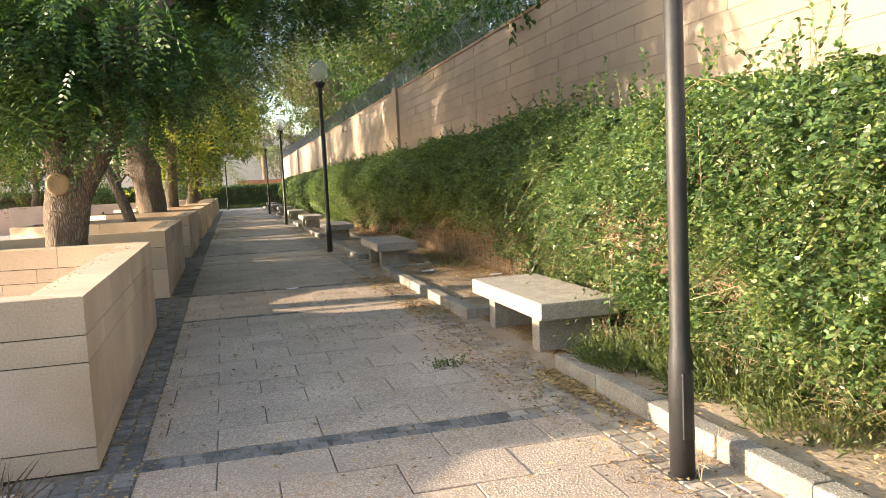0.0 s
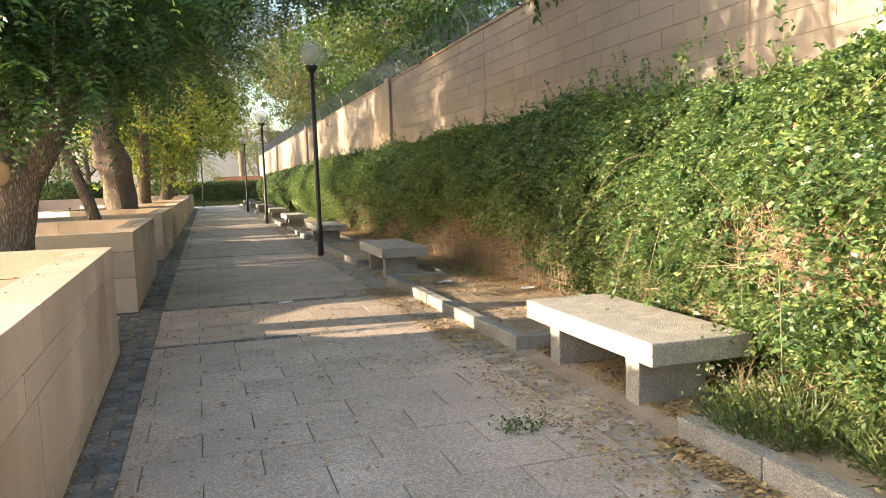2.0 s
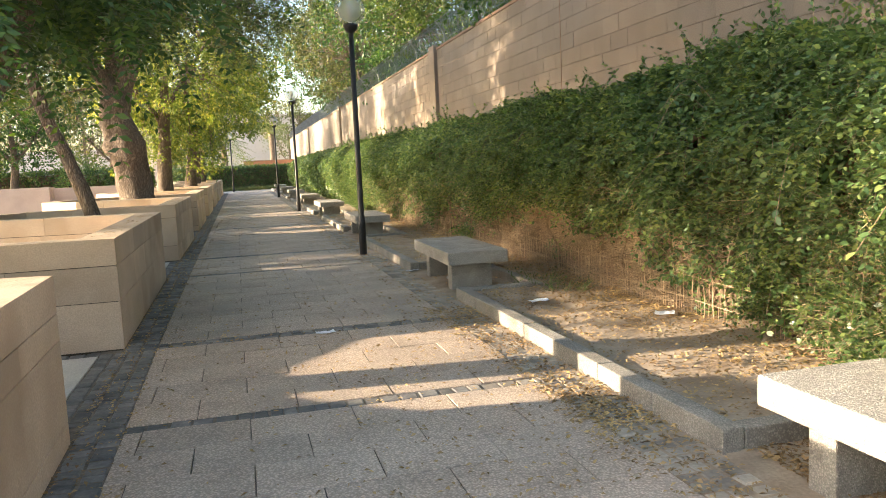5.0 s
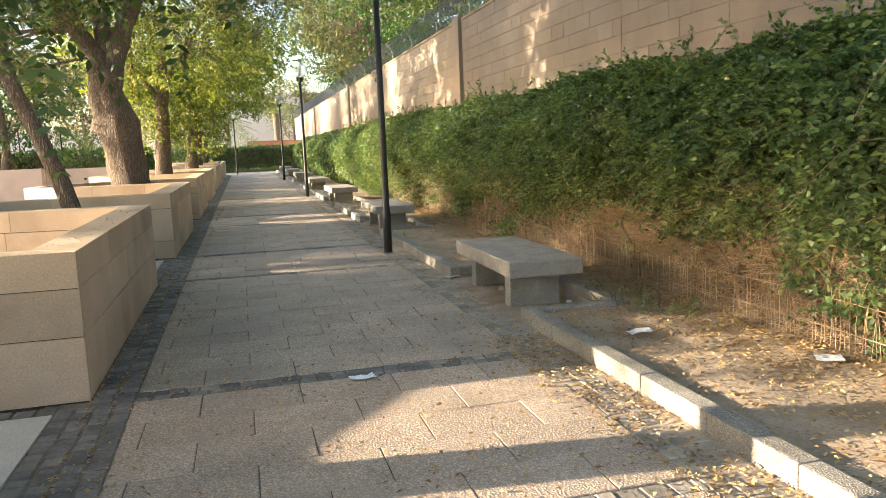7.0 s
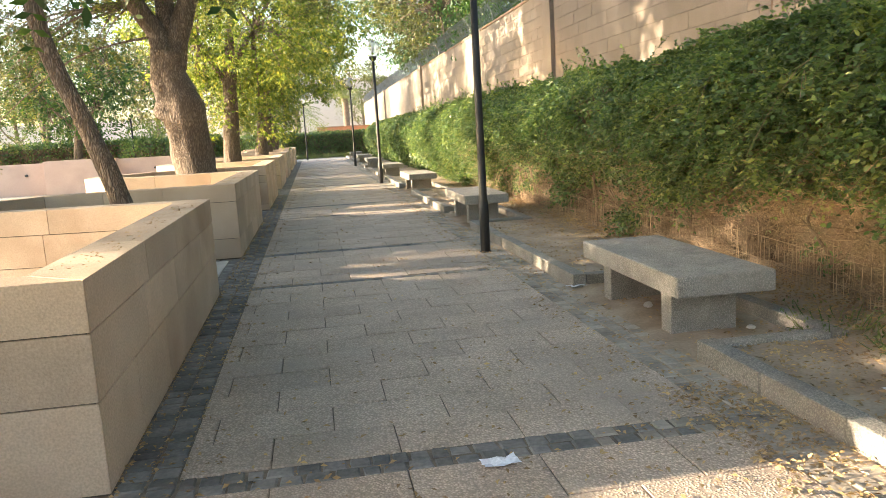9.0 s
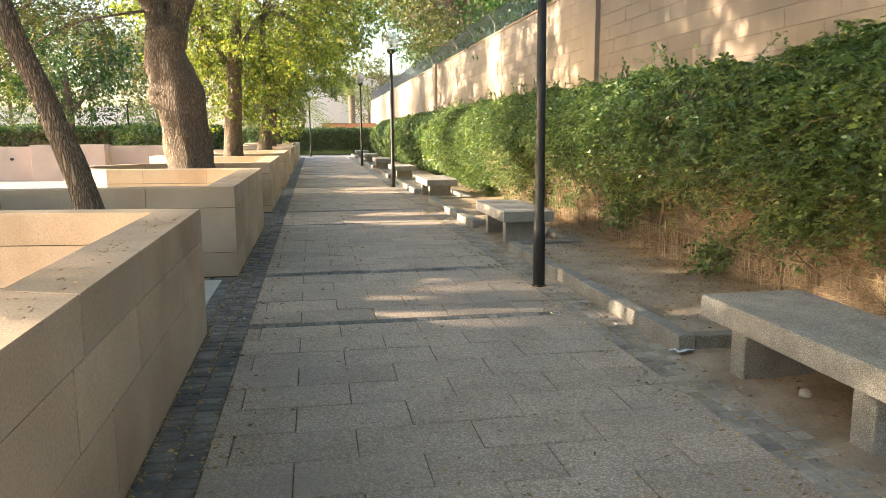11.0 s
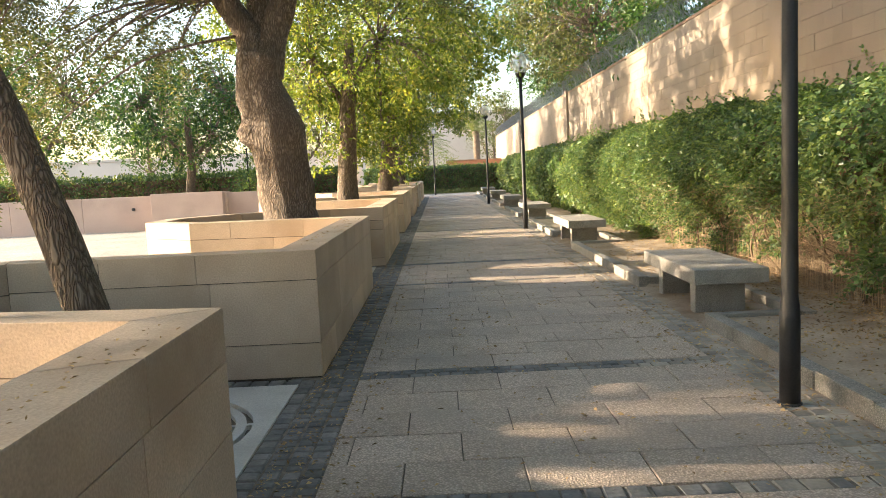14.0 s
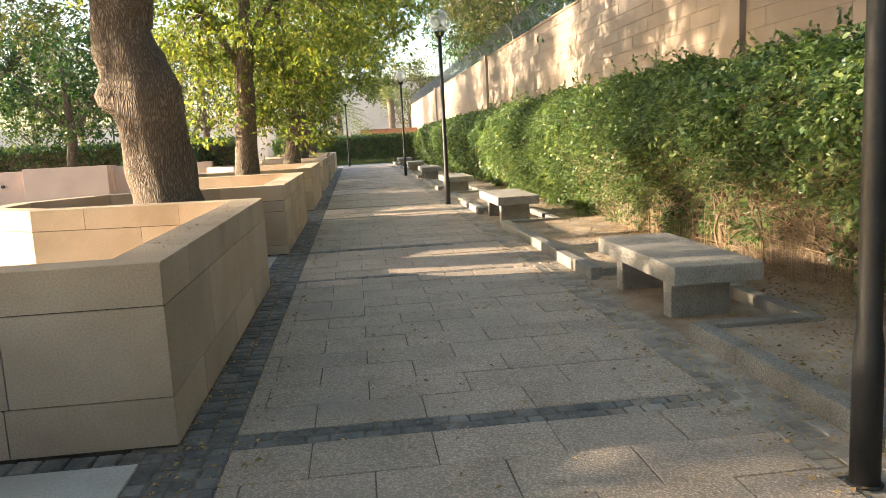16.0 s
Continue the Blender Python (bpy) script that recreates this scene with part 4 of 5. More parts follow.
    # bare stems and a thatch of dry twigs in the foot
    for name, n, material, low, high, wide in (("stem_mass", 20000, "twig", 0.10, 0.42, 0.0026), ("thatch", 34000, "straw", 0.06, 0.30, 0.0024)):
        y = np.concatenate([gen.uniform(2, 28, n - 1500), gen.uniform(28, 58, 1500)])
        y = np.where((y < 8.8) & (gen.uniform(0, 1, n) < 0.8), y + 9.5, y)
        z0 = gen.uniform(0.05, 1.15, n) * np.where((y < 8.8) & (gen.uniform(0, 1, n) < 0.93), 0.35, 1.0)
        x = hedge_front(y, z0) + gen.uniform(-0.03, 0.26, n)
        for cy, cz, r in HOLLOWS:
            m = n // 170
            j = gen.integers(0, n, m)
            y[j], z0[j] = cy + gen.normal(0, r * 0.7, m), cz + gen.normal(0, r * 0.45, m)
            x[j] = hedge_front(y[j], z0[j]) + gen.uniform(0.0, 0.2, m)
        d = unit(gen.normal(0, 0.8, (n, 3)) + np.array((-0.1, 0, 0.8)) * np.where(gen.uniform(0, 1, n) < 0.6, 1, 0)[:, None])
        L = gen.uniform(low, high, n)
        a = np.stack([x, y, np.maximum(z0, 0.09)], 1)
        b = a + d * L[:, None]
        b[:, 2] = np.maximum(b[:, 2], 0.08)
        w = unit(np.cross(d, (1, 0, 0))) * gen.uniform(0.001, wide, n)[:, None]
        part(name, quads(name, np.stack([a - w, a + w, b + w * 0.6, b - w * 0.6], 1), material), None, ob, "bare brown stems" if material == "twig" else "tangle of pale dry twigs", "stuff")
    # thick grey stems that rise and fork from the ground
    stem_gen = random.Random(21)
    for i in range(46):
        y = stem_gen.uniform(8.8, 27)
        x = 4.5 + stem_gen.uniform(0.02, 0.22)
        pts, radii = [], []
        for j in range(4):
            pts.append((x - 0.07 * j * stem_gen.uniform(0.2, 1.2), y + 0.10 * j * stem_gen.uniform(-1, 1), 0.04 + 0.30 * j))
            radii.append(0.019 - 0.004 * j)
        v, f = tube(pts, radii, 6)
        for _ in range(3):
            k = len(v)
            at = Vector(pts[stem_gen.randint(0, 2)])
            tip = at + Vector((-stem_gen.uniform(0.02, 0.25), stem_gen.uniform(-0.4, 0.4), stem_gen.uniform(0.05, 0.4)))
            v2, f2 = tube([at, at.lerp(tip, 0.5) + Vector((0, 0, 0.04)), tip], [0.009, 0.007, 0.004], 5)
            v += v2
            f += [tuple(n + k for n in q) for q in f2]
        part("stem", mesh("stem", v, f, "twig", True), None, ob)
    # solid filler in the hedge's dense middle; its dark brown imitates shaded branches
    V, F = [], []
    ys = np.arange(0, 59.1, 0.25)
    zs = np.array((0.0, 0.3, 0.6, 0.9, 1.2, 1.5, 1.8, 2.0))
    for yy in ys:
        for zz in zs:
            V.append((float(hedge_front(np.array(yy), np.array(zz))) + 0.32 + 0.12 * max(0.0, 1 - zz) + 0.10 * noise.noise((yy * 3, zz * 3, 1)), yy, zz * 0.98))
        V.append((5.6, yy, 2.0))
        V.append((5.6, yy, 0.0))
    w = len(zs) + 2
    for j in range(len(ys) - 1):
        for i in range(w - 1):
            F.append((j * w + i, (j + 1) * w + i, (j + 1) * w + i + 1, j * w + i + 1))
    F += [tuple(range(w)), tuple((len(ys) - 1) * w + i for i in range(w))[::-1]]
    part("branch_mass", mesh("branch_mass", V, F, "core", True), None, ob, "solid dark filler, shaded inner branches put into its colour", "stuff")
    return ob


hedge()


def wire_fence():
    ob = thing("wire_fence", "low fence of thin pale canes at the hedge foot", "fence")
    gen = random.Random(8)
    items = []
    for y in np.arange(10.2, 26, 0.042):
        x = 4.45 + 0.04 * math.sin(y * 0.9)
        dy, h, lean, r = gen.uniform(-0.008, 0.008), gen.uniform(0.34, 0.52), gen.uniform(-0.05, 0.05), gen.uniform(0.0018, 0.0034)
        v, f = tube([(x, y + dy, 0.03), (x + gen.uniform(-0.01, 0.01), y + dy + lean * 0.5, 0.3), (x, y + dy + lean, h)], [r, r, r * 0.7], 5)
        items.append((v, f))
    part("thin_cane", join_prisms("thin_cane", items, "straw"), None, ob, kind="stuff")
    for z in (0.20, 0.40):
        v, f = tube([(4.443 + 0.04 * math.sin(y * 0.9), y, z + 0.02 * math.sin(y * 1.7)) for y in np.arange(10.2, 26, 0.5)], [0.0035] * 32, 5)
        part("long_cane", mesh("long_cane", v, f, "straw"), None, ob)
    return ob


wire_fence()


# ---- far end and the plaza's edge ----
def clipped_hedge(x0, x1, y0, y1, h, label, dens=420, leaf=0.13):
    gen = np.random.default_rng(int(abs(x0 * 7 + y0)))
    ob = thing("clipped_hedge", label, "hedge")
    n = int(((x1 - x0) * h + (y1 - y0) * h + (x1 - x0) * (y1 - y0)) * dens)
    f = gen.uniform(0, 1, n)
    x, y, z = gen.uniform(x0, x1, n), gen.uniform(y0, y1, n), gen.uniform(0.0, h, n)
    face = gen.choice(3, n, p=(0.5, 0.2, 0.3))
    y = np.where(face == 0, y0, y)
    x = np.where(face == 1, np.where(f < 0.5, x0, x1), x)
    z = np.where(face == 2, h, z)
    base = np.stack([x, y, z], 1) + gen.normal(0, 0.06, (n, 3))
    L = gen.uniform(0.7, 1.3, n) * leaf
    part("foliage", quads("foliage", blades(base, gen.normal(0, 1, (n, 3)), gen.normal(0, 1, (n, 3)) + np.array((0, -0.6, 0.5)), L, L * 0.55, 0.15), "hedge"), None, ob, kind="stuff")
    # solid filler stops the view through; inner shade is in its colour
    part("branch_mass", block("core", x0 + 0.1, x1 - 0.1, y0 + 0.1, y1 - 0.1, -0.04, h - 0.1, 0.05), "core", ob, "solid dark filler, shaded inner branches put into its colour")
    return ob


clipped_hedge(-4.6, 5.6, 67.0, 68.6, 1.75, "clipped dark green hedge across the path's end")
clipped_hedge(-26, -3.2, 42.2, 43.2, 1.75, "clipped low green hedge behind the plaza wall", 300)


def plaza_wall():
    ob = thing("plaza_wall", "low pinkish rendered wall at the plaza edge", "wall")
    for x0, x1, y0, h in ((-26, -9.0, 39.2, 1.12), (-8.98, -6.6, 38.8, 1.18), (-6.58, -3.7, 39.3, 1.12)):
        n = max(1, round((x1 - x0) / 2.4))
        for i in range(n):
            a, b = x0 + (x1 - x0) * i / n + 0.004, x0 + (x1 - x0) * (i + 1) / n - 0.004
            part("panel", block("panel", a, b, y0, y0 + 0.3, -0.05, h, 0.012), "pink", ob)
    for x0, y0, y1 in ((-9.02, 39.104, 39.5), (-6.64, 39.104, 39.6)):
        part("panel", block("panel", x0 - 0.02, x0 + 0.09, y0, y1, -0.05, 1.16, 0.012), "pink", ob)
    return ob


low_wall = plaza_wall()
for x, y, z in ((-16.0, 39.2, 0.62), (-9.7, 39.2, 0.7), (-5.2, 39.3, 0.72)):
    bm = bmesh.new()
    bmesh.ops.create_cone(bm, cap_ends=True, segments=10, radius1=0.045, radius2=0.045, depth=0.12, matrix=Matrix.Translation((x, y - 0.03, z)) @ Matrix.Rotation(radians(90), 4, "X"))
    part("drain_spout", bm, "black", low_wall, "short dark drain spout")
copy_thing(first_lamp, pose(-12.6, 60.0, -0.03))
for x, y in ((-6.4, 41.6), (-19.0, 44.5)):
    post = thing("garden_post", "thin dark green steel post by the hedge", "post", at=(x, y, 0))
    part("pole", mesh("pole", *lathe([(0.035, -0.06), (0.03, 2.6)], 10), "black", True), None, post)
    part("cap", mesh("cap", *lathe([(0.04, 2.6), (0.045, 2.63), (0.01, 2.66)], 10), "black", True), None, post)


def shrub(x, y, r, h, material, label, n=2600, leaf=0.11):
    gen = np.random.default_rng(int(abs(x * 31 + y * 7)))
    ob = thing("shrub", label, "shrub", at=(x, y, 0))
    p = ellipsoid_points(n, (0, 0, h * 0.5), (r, r, h * 0.55), gen, 0.55)
    p[:, 2] = np.maximum(p[:, 2], 0.05)
    L = gen.uniform(0.7, 1.3, n) * leaf
    part("foliage", quads("foliage", blades(p, unit(p - np.array((0, 0, h * 0.4))) + gen.normal(0, 0.6, (n, 3)), gen.normal(0, 1, (n, 3)) + np.array((0, 0, 0.5)), L, L * 0.5, 0.15), material), None, ob, kind="stuff")
    V, F = [], []
    for i in range(9):
        a = i * 2.4
        v, f = tube([(0.05 * math.cos(a), 0.05 * math.sin(a), -0.05), (r * 0.3 * math.cos(a), r * 0.3 * math.sin(a), h * 0.4), (r * 0.6 * math.cos(a), r * 0.6 * math.sin(a), h * 0.75)], [0.03, 0.02, 0.01], 5)
        k = len(V)
        V += v
        F += [tuple(j + k for j in q) for q in f]
    part("stem_mass", mesh("stem_mass", V, F, "bark"), None, ob, kind="stuff")
    return ob


shrub(-2.6, 64.5, 1.5, 3.2, "hedge", "rounded dark green bush near the path's end")
shrub(0.2, 71.5, 2.2, 3.1, "tree_bright", "pale feathery green bush behind the end hedge")
shrub(-5.6, 40.8, 1.2, 2.0, "hedge", "dark green bush behind the plaza wall")
shrub(-6.8, 46.5, 1.6, 2.6, "tree_mid", "olive bush beyond the plaza hedge")
shrub(-11.5, 47.0, 1.9, 2.7, "tree_mid", "olive bush beyond the plaza hedge")
shrub(-18.0, 47.0, 2.2, 2.8, "tree_bright", "yellow-green bush beyond the plaza hedge")


def palm(x, y, h, seed):
    gen = np.random.default_rng(seed)
    ob = thing("palm_tree", "grey-green date palm with a rough brown trunk", "palm", "palms beyond the garden", at=(x, y, 0))
    v, f = tube([(0, 0, -0.05), (0.1, 0, h * 0.5), (0.05, 0, h)], [0.38, 0.32, 0.34], 12, 0.12, seed)
    part("trunk", mesh("trunk", v, f, "bark", True), None, ob)
    for i in range(30):
        a = gen.uniform(0, 2 * math.pi)
        lift = gen.uniform(-0.3, 1.1)
        V = fronds(np.array([[0.05, 0, h]]), np.array([[math.cos(a), math.sin(a), lift]]), np.array([gen.uniform(2.6, 3.4)]), 26, 0.55, 0.06, 0.45, gen)
        part("frond", quads("frond", V, "palm"), None, ob)
    return ob


palm(4.2, 88.0, 5.2, 1)
palm(-0.8, 92.0, 4.4, 2)
palm(-20.0, 74.0, 5.0, 3)


def far_building(x0, x1, y0, y1, h, label, floors):
    ob = thing("far_building", label, "building")
    part("wall", block("wall", x0, x1, y0, y1, -0.1, h, 0.05), "far_render", ob)
    part("roof", block("roof", x0 - 0.2, x1 + 0.2, y0 - 0.2, y1 + 0.2, h, h + 0.35, 0.05), "far_render", ob, "flat roof parapet")
    n = int((x1 - x0) / 4)
    for fl in range(floors):
        for i in range(n):
            cx = x0 + (i + 0.5) * (x1 - x0) / n
            z = 1.2 + fl * 3.2
            w = part("window", block("window", cx - 0.75, cx + 0.75, y0 - 0.04, y0 + 0.1, z, z + 1.4, 0.01), "window", ob, "dark far window")
            part("sill", block("sill", cx - 0.85, cx + 0.85, y0 - 0.12, y0 + 0.05, z - 0.1, z - 0.005, 0.01), "far_render", w)
    return ob


far_building(-62, -10, 112, 124, 4.6, "pale rendered building beyond the trees", 1)
far_building(-6, 46, 104, 118, 8.0, "pale pinkish rendered wall of a far building", 0)


def brick_wall():
    ob = thing("brick_wall", "low orange-brown brick wall behind the end hedge", "wall")
    part("wall", block("wall", 1.2, 9, 80, 80.3, -0.1, 2.3, 0.02), "brick", ob)
    part("coping", block("coping", 1.15, 9.05, 79.95, 80.35, 2.3, 2.38, 0.02), "coping", ob)
    return ob


brick_wall()


# ---- litter, weeds and dead leaves ----
def dead_leaves():
    gen = np.random.default_rng(9)
    spots = [(16000, 3.0, 4.5, 2.5, 30), (4200, 2.35, 2.9, 3.5, 30), (2600, 0.0, 2.5, 3.0, 34), (1400, -0.34, 0.12, 3, 30), (2300, 2.45, 2.9, 8.6, 13.0), (700, 1.2, 2.5, 8.0, 14.0), (1400, 2.3, 2.9, 4.2, 8.6), (4000, 3.05, 4.5, 6.5, 13.5), (2600, 2.95, 3.75, 6.4, 8.7), (4000, 3.7, 4.4, 8, 24), (6500, 4.15, 4.7, 8.5, 26), (1500, 2.72, 2.88, 4.9, 6.4), (1100, 2.5, 2.88, 9.2, 11.6), (1600, 2.95, 3.7, 6.6, 8.6), (900, 0.0, 2.6, 4.5, 14)]
    q = []
    for n, x0, x1, y0, y1 in spots:
        x, y = gen.uniform(x0, x1, n), gen.uniform(y0, y1, n)
        lump = np.array([noise.noise((a * 0.9, b * 0.9, 2.0)) for a, b in zip(x, y)])
        keep = lump > gen.uniform(-0.9, 0.35, n)
        x, y = x[keep], y[keep]
        r = (y - P0 - 0.92) % PERIOD
        z = np.where((x > 3.02) & ~((r < 2.28) & (x < 3.78)), 0.092, 0.012)
        ok = ~((x > 2.88) & (x < 3.05))
        x, y, z = x[ok], y[ok], z[ok]
        m = len(x)
        L = gen.uniform(0.018, 0.044, m)
        q.append(blades(np.stack([x, y, z], 1), gen.normal(0, 1, (m, 3)) * np.array((1, 1, 0.15)), np.array((0, 0, 1.0)) + gen.normal(0, 0.35, (m, 3)), L, L * gen.uniform(0.35, 0.6, m), 0.2))
    n = 3000
    y = gen.uniform(4, 27, n)
    face = np.array([-0.35 + drift(v) for v in y])
    rim = np.array([edge_left(v) for v in y])
    line = gen.uniform(0, 1, n)
    x = np.where(line < 0.5, face + np.abs(gen.normal(0, 0.02, n)), np.where(line < 0.8, (face + rim) / 2 + gen.normal(0, 0.015, n), rim + gen.normal(0, 0.02, n)))
    L = gen.uniform(0.012, 0.034, n)
    q.append(blades(np.stack([x, y, np.full(n, 0.006)], 1), gen.normal(0, 1, (n, 3)) * np.array((1, 1, 0.15)), np.array((0, 0, 1.0)) + gen.normal(0, 0.35, (n, 3)), L, L * gen.uniform(0.35, 0.6, n), 0.2))
    n = 900
    x, y = gen.uniform(-0.6, -0.42, n), gen.uniform(3, 27, n)
    starts = np.array([row(k) for k in range(-1, 6)])
    r = y - starts[np.searchsorted(starts, y) - 1]
    keep = (r > 0.3) & (r < 4.0)
    x, y = x[keep], y[keep]
    m = len(x)
    L = gen.uniform(0.01, 0.03, m)
    q.append(blades(np.stack([x, y, np.full(m, 0.967)], 1), gen.normal(0, 1, (m, 3)) * np.array((1, 1, 0.1)), np.array((0, 0, 1.0)) + gen.normal(0, 0.3, (m, 3)), L, L * 0.4, 0.2))
    return thing("dead_leaves", "scattered dry brown and yellow fallen leaves", "leaves", kind="stuff", data=quads("dead_leaves", np.concatenate(q), "dry_leaf"))


dead_leaves()


def weed(x, y, z, r, h, n, label, seed, material="grass"):
    gen = np.random.default_rng(seed)
    a = gen.uniform(0, 2 * math.pi, n)
    rad = r * np.sqrt(gen.uniform(0, 1, n))
    base = np.stack([rad * np.cos(a), rad * np.sin(a), np.zeros(n)], 1)
    d = np.stack([np.cos(a) * 0.7, np.sin(a) * 0.7, gen.uniform(0.3, 1.4, n)], 1) + gen.normal(0, 0.3, (n, 3))
    L = gen.uniform(0.5, 1.1, n) * h
    ob = thing("weed", label, "weed", at=(x, y, z))
    part("grass_mass", quads("grass_mass", blades(base, d, gen.normal(0, 1, (n, 3)), L, L * 0.05, 0.1), material), None, ob, kind="stuff")
    b2 = np.concatenate([base + d * (L[:, None] * s) for s in (0.3, 0.6, 0.85)])
    b2 = b2 if material == "grass" else b2[:4]
    part("leaflet_mass", quads("leaflet_mass", blades(b2, gen.normal(0, 1, b2.shape), gen.normal(0, 0.5, b2.shape) + np.array((0, 0, 1)), np.full(len(b2), 0.034), np.full(len(b2), 0.015), 0.1), "grass"), None, ob, kind="stuff")
    return ob


weed(2.17, 6.85, 0.004, 0.11, 0.085, 48, "small green weed growing from a paving joint", 1)
weed(3.45, 6.1, 0.07, 0.42, 0.22, 900, "tuft of green grass behind the kerb", 2)
weed(3.7, 5.2, 0.07, 0.5, 0.24, 1100, "tuft of green grass behind the kerb", 3)
weed(3.62, 4.4, 0.07, 0.42, 0.2, 480, "thin tuft of green grass behind the kerb", 4)
weed(3.95, 12.9, 0.07, 0.2, 0.2, 40, "thin leafy weed beside the bench", 5)
weed(3.9, 13.5, 0.07, 0.25, 0.2, 45, "thin leafy weed beside the bench", 6)
weed(-0.62, 5.0, 0.0, 0.14, 0.28, 90, "dry grey weed against the planter wall", 7, "twig")
for i in range(14):
    weed(-2.2 + 0.45 * i, 65.6 + 0.3 * math.sin(i * 2), -0.03, 0.5, 0.4, 160, "rough grass below the end hedge", 30 + i)


def litter(name, label, x, y, z, w, d, seed):
    gen = random.Random(seed)
    V, F = [], []
    for j in range(5):
        for i in range(5):
            V.append(((i / 4 - 0.5) * w + gen.uniform(-0.004, 0.004), (j / 4 - 0.5) * d + gen.uniform(-0.004, 0.004), 0.006 + gen.uniform(0, 0.018)))
    for j in range(4):
        for i in range(4):
            a = j * 5 + i
            F.append((a, a + 1, a + 6, a + 5))
    ob = thing(name, label, "litter", at=(x, y, z), data=mesh(name, V, F, "paper"))
    ob.rotation_euler = (0, 0, gen.uniform(-0.6, 0.6))
    return ob


def pebble(x, y, z, size, label, seed):
    gen = random.Random(seed)
    bm = bmesh.new()
    bmesh.ops.create_icosphere(bm, subdivisions=2, radius=1.0)
    for v in bm.verts:
        v.co *= 1 + 0.22 * noise.noise(v.co * 1.3 + Vector((seed, 0, 0)))
        v.co = Vector((v.co.x * size, v.co.y * size * 0.8, v.co.z * size * 0.6))
    me = bpy.data.meshes.new("pebble")
    bm.to_mesh(me)
    bm.free()
    me.materials.append(M["concrete"])
    me.shade_smooth()
    ob = thing("pebble", label, "stone", at=(x, y, z + size * 0.45), data=me)
    ob.rotation_euler = (0, 0, gen.uniform(0, 6))
    return ob


pebble(3.18, 14.75, 0.01, 0.045, "pale round stone on the soil under a bench", 1)
pebble(3.55, 13.9, 0.01, 0.03, "small pale stone beside a bench leg", 2)
pebble(3.28, 15.62, 0.01, 0.03, "small pale stone on the dusty soil", 3)


def dry_stalk(x, y, z, h, label, seed, lean=(0.0, 0.0)):
    """A dead weed: a thin stem that forks again and again."""
    gen = random.Random(seed)
    ob = thing("dry_weed", label, "weed", at=(x, y, z))
    V, F = [], []

    def grow(a, d, length, radius, depth):
        b = a + d * length
        v, f = tube([a, a.lerp(b, 0.5) + Vector((gen.uniform(-1, 1), gen.uniform(-1, 1), 0)) * length * 0.06, b], [radius, radius * 0.85, radius * 0.6], 4)
        n = len(V)
        V.extend(v)
        F.extend(tuple(i + n for i in q) for q in f)
        if depth:
            for _ in range(3):
                grow(a.lerp(b, gen.uniform(0.5, 1.0)), (d + Vector((gen.uniform(-0.7, 0.7), gen.uniform(-0.7, 0.7), gen.uniform(-0.2, 0.4)))).normalized(), length * gen.uniform(0.4, 0.65), radius * 0.6, depth - 1)

    for _ in range(3):
        grow(Vector((0, 0, 0)), Vector((lean[0] + gen.uniform(-0.4, 0.4), lean[1] + gen.uniform(-0.4, 0.4), 1)).normalized(), h * gen.uniform(0.35, 0.5), 0.0022, 2)
    part("stem", mesh("stem", V, F, "straw"), None, ob, kind="stuff")
    return ob


dry_stalk(2.66, 4.16, 0.0, 0.42, "dead bleached weed leaning on the lamp post", 1, (0.25, -0.1))
dry_stalk(3.42, 6.52, 0.03, 0.55, "dead feathery weed beside the bench end", 2)
dry_stalk(3.62, 6.45, 0.03, 0.45, "dead feathery weed beside the bench end", 3)
dry_stalk(-0.62, 5.05, 0.0, 0.4, "dead grey weed against the planter wall", 4)
litter("paper_scrap", "crumpled white paper scrap on the paving", 1.36, 12.32, 0.004, 0.17, 0.09, 1)
litter("paper_scrap", "white paper scrap lying on the kerbside soil", 3.42, 12.35, 0.10, 0.2, 0.1, 2)
litter("paper_scrap", "crumpled white tissue among the dead leaves", 4.15, 11.3, 0.10, 0.16, 0.14, 3)
litter("paper_scrap", "white paper scrap on the setts by the bench", 2.94, 15.74, 0.008, 0.18, 0.1, 4)


# ---- paving slabs and setts, laid last ----
slab_cache = {}
pale_joined = []
slab_joined, sett_joined, slab_count, sett_count = [], [], 0, 0
lay = random.Random(12)


def lay_slab(x0, x1, y0, y1):
    global slab_count
    g = 0.0035
    w, d = round(x1 - x0 - 2 * g, 3), round(y1 - y0 - 2 * g, 3)
    rise = lay.uniform(-0.004, 0.003)
    if 3.6 < y0 < 26.6 and slab_count < 300:
        if (w, d) not in slab_cache:
            slab_cache[(w, d)] = mesh("paving_slab", *prism(box_plan(-w / 2, w / 2, -d / 2, d / 2), -0.05, 0.0, 0.003), "slab")
        ob = new("paving_slab", slab_cache[(w, d)])
        ob.parent = pavement
        ob.matrix_basis = pose((x0 + x1) / 2, (y0 + y1) / 2, rise, lay.uniform(-0.25, 0.25), lay.uniform(-0.2, 0.2), lay.uniform(-0.25, 0.25))
        slab_count += 1
    else:
        slab_joined.append(prism(box_plan(x0 + g, x1 - g, y0 + g, y1 - g), -0.05, rise, 0.003))


def lay_sett(x0, x1, y0, y1, single, rest=sett_joined):
    global sett_count
    g = 0.006
    rise = lay.uniform(-0.007, 0.002)
    plan = [(x + lay.uniform(-0.005, 0.005), y + lay.uniform(-0.005, 0.005)) for x, y in box_plan(x0 + g, x1 - g, y0 + g, y1 - g)]
    item = prism(plan, -0.05, rise, 0.008)
    if single and sett_count < 300:
        part("sett", mesh("sett", *item, "cobble"), None, pavement)
        sett_count += 1
    else:
        rest.append(item)


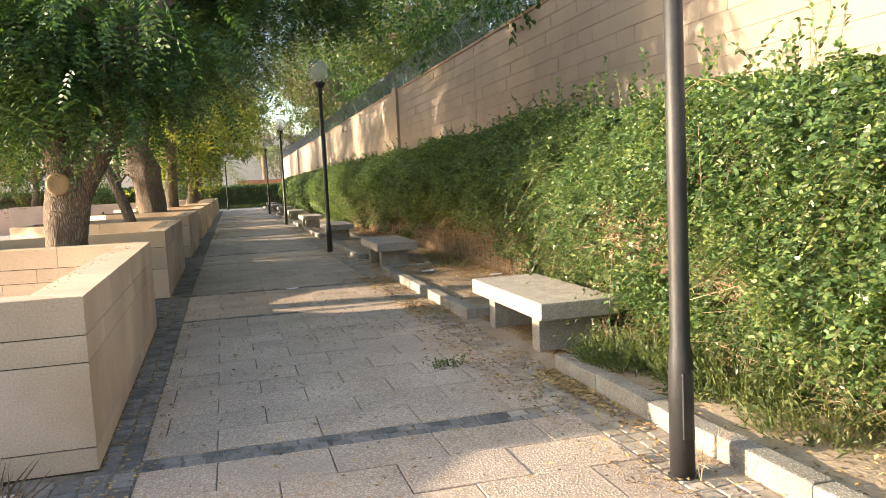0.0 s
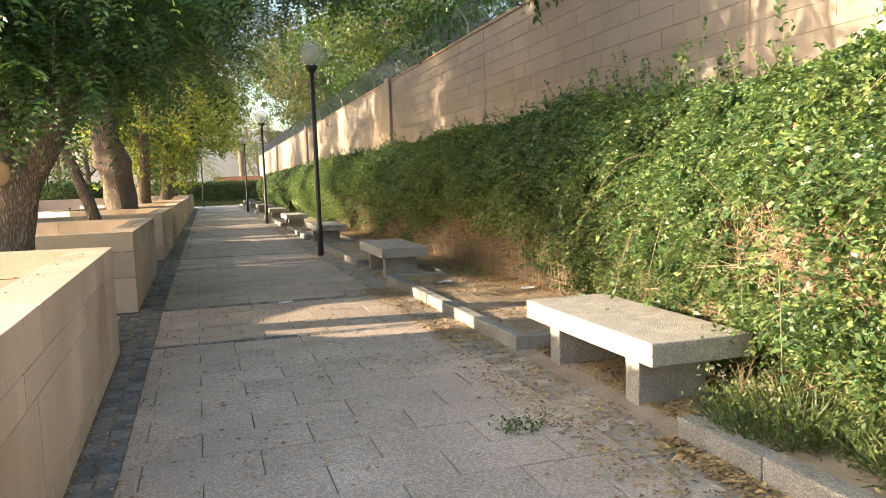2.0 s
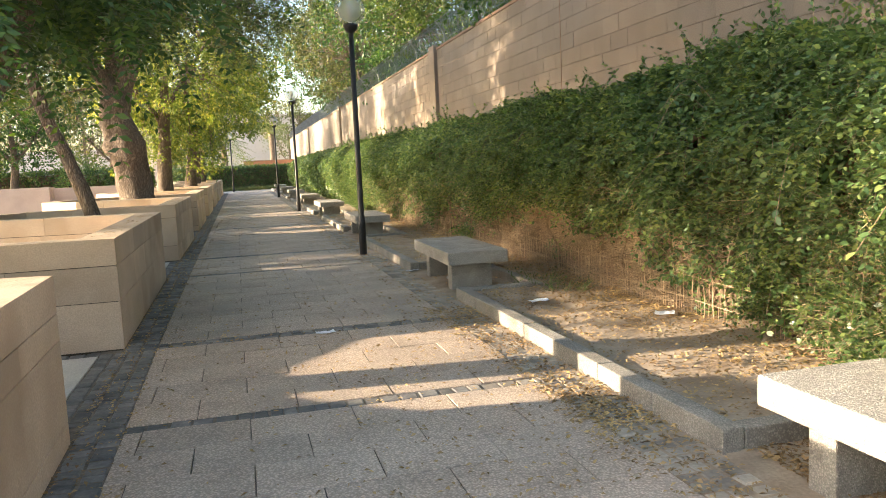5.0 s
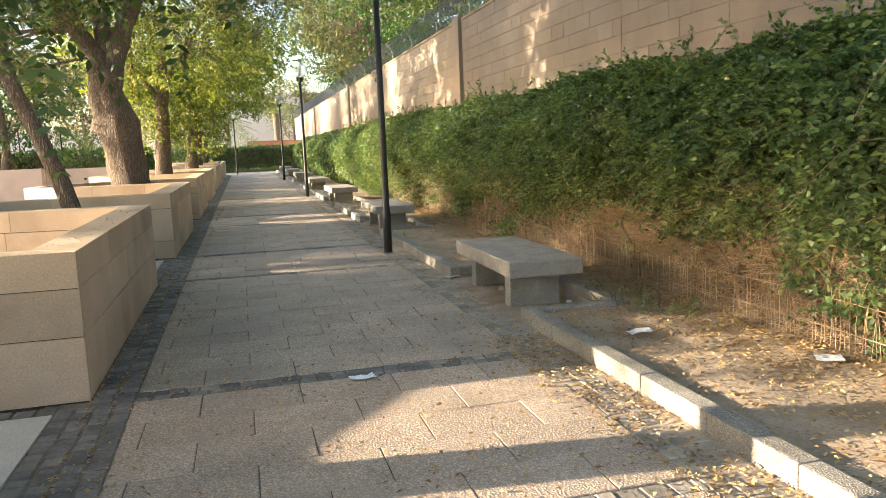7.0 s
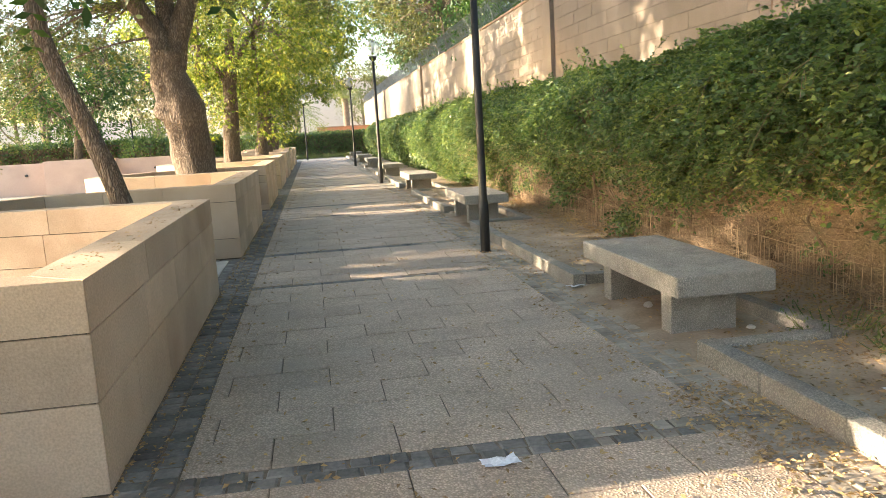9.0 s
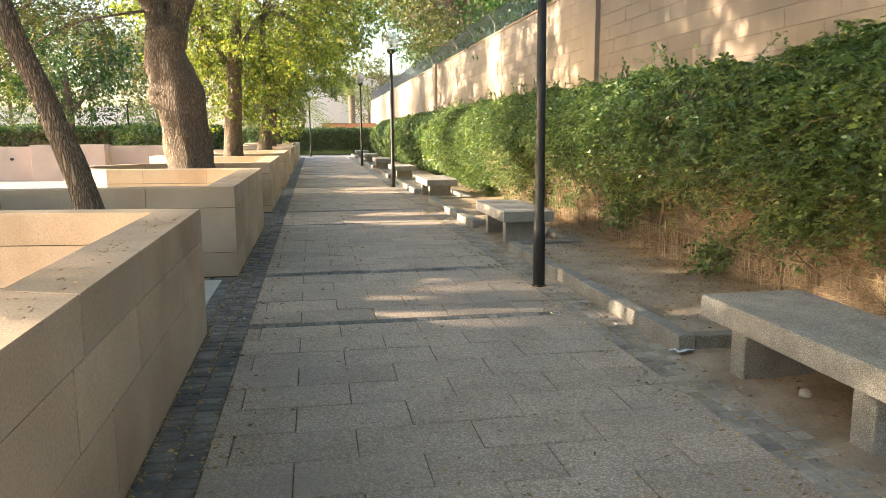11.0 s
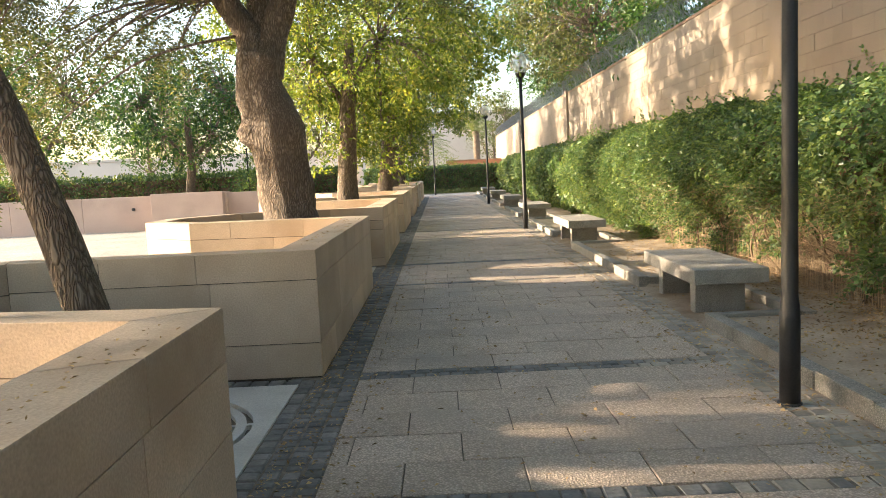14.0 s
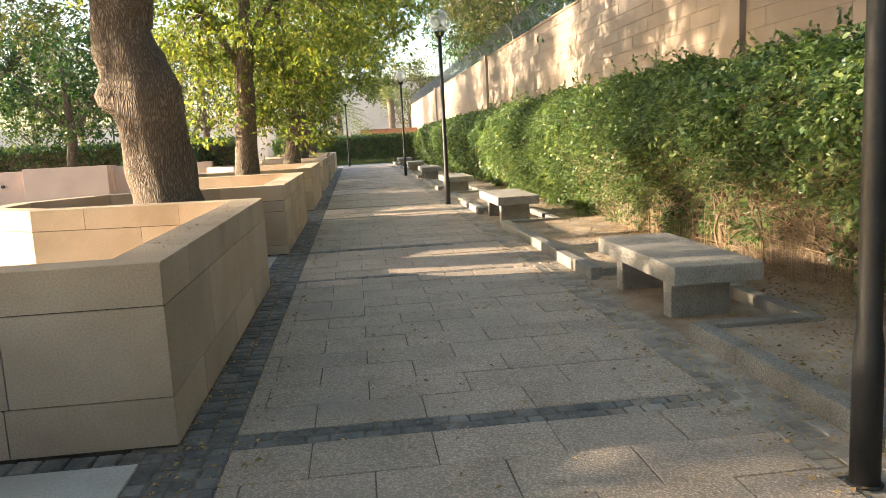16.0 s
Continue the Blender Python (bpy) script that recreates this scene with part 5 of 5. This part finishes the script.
def lay_rows(y0, y1, n):
    """Running bond: slabs of 0.61, every other row begun with a narrow closer."""
    for i in range(n):
        a, b = y0 + (y1 - y0) * i / n, y0 + (y1 - y0) * (i + 1) / n
        x = edge_left((a + b) / 2)
        w = 0.105 if i % 2 else 0.41
        while x < XR - 0.08:
            x1 = x + w
            if x1 > XR - 0.14:
                x1 = XR
            lay_slab(x, x1, a, b)
            x, w = x1, 0.61


for k in range(-1, 8):
    p, q = row(k), row(k + 1)
    lay_rows(p + 0.075, q - 2.335, 12)
    lay_rows(q - 2.205, q - 0.135, 5)
    for c, d in ((p - 0.0825, 0.0525), (p + 0.0225, 0.0525), (q - 2.27, 0.065)):
        x = edge_left(c)
        while x < XR - 0.03:
            w = lay.uniform(0.085, 0.135)
            clean = x < lay.uniform(1.5, 2.4)
            lay_sett(x, min(x + w, XR), c - d, c + d, k in (0, 1) and clean, sett_joined if clean else pale_joined)
            x += w
    y = p
    while y < q:
        d = lay.uniform(0.085, 0.125)
        in_gap = q - 2.17 < y < q - 0.16
        rim = edge_left(y)
        lo = -0.53 if in_gap else -0.35 + drift(y)
        m = 4 if in_gap else 2
        for i in range(m):
            lay_sett(lo + (rim - lo) * i / m, lo + (rim - lo) * (i + 1) / m, y, y + d, k == 0)
        for i in range(3):
            lay_sett(XR + 0.33 * i / 3, XR + 0.33 * (i + 1) / 3, y, y + d, False, pale_joined)
        y += d
    for i in range(16):
        lay_sett(-2.6 + i * 0.13, -2.6 + (i + 1) * 0.13, q - 0.17, q - 0.02, False)
part("paving_slab", join_prisms("paving_slabs_far", slab_joined, "slab_far"), None, pavement, kind="stuff")
part("sett", join_prisms("setts_joined", sett_joined, "cobble_far"), None, pavement, kind="stuff")
part("sett", join_prisms("setts_dusty", pale_joined, "sett_pale"), None, pavement, "dust-covered grey setts", "stuff")
dust = mesh("joint_dust", [(XR, -4, -0.0085), (2.95, -4, -0.005), (2.95, PATH_END, -0.005), (XR, PATH_END, -0.0085)], [(0, 1, 2, 3)], "soil")
part("joint_dust", dust, None, pavement, "sandy dust filling the setts' joints", "stuff")
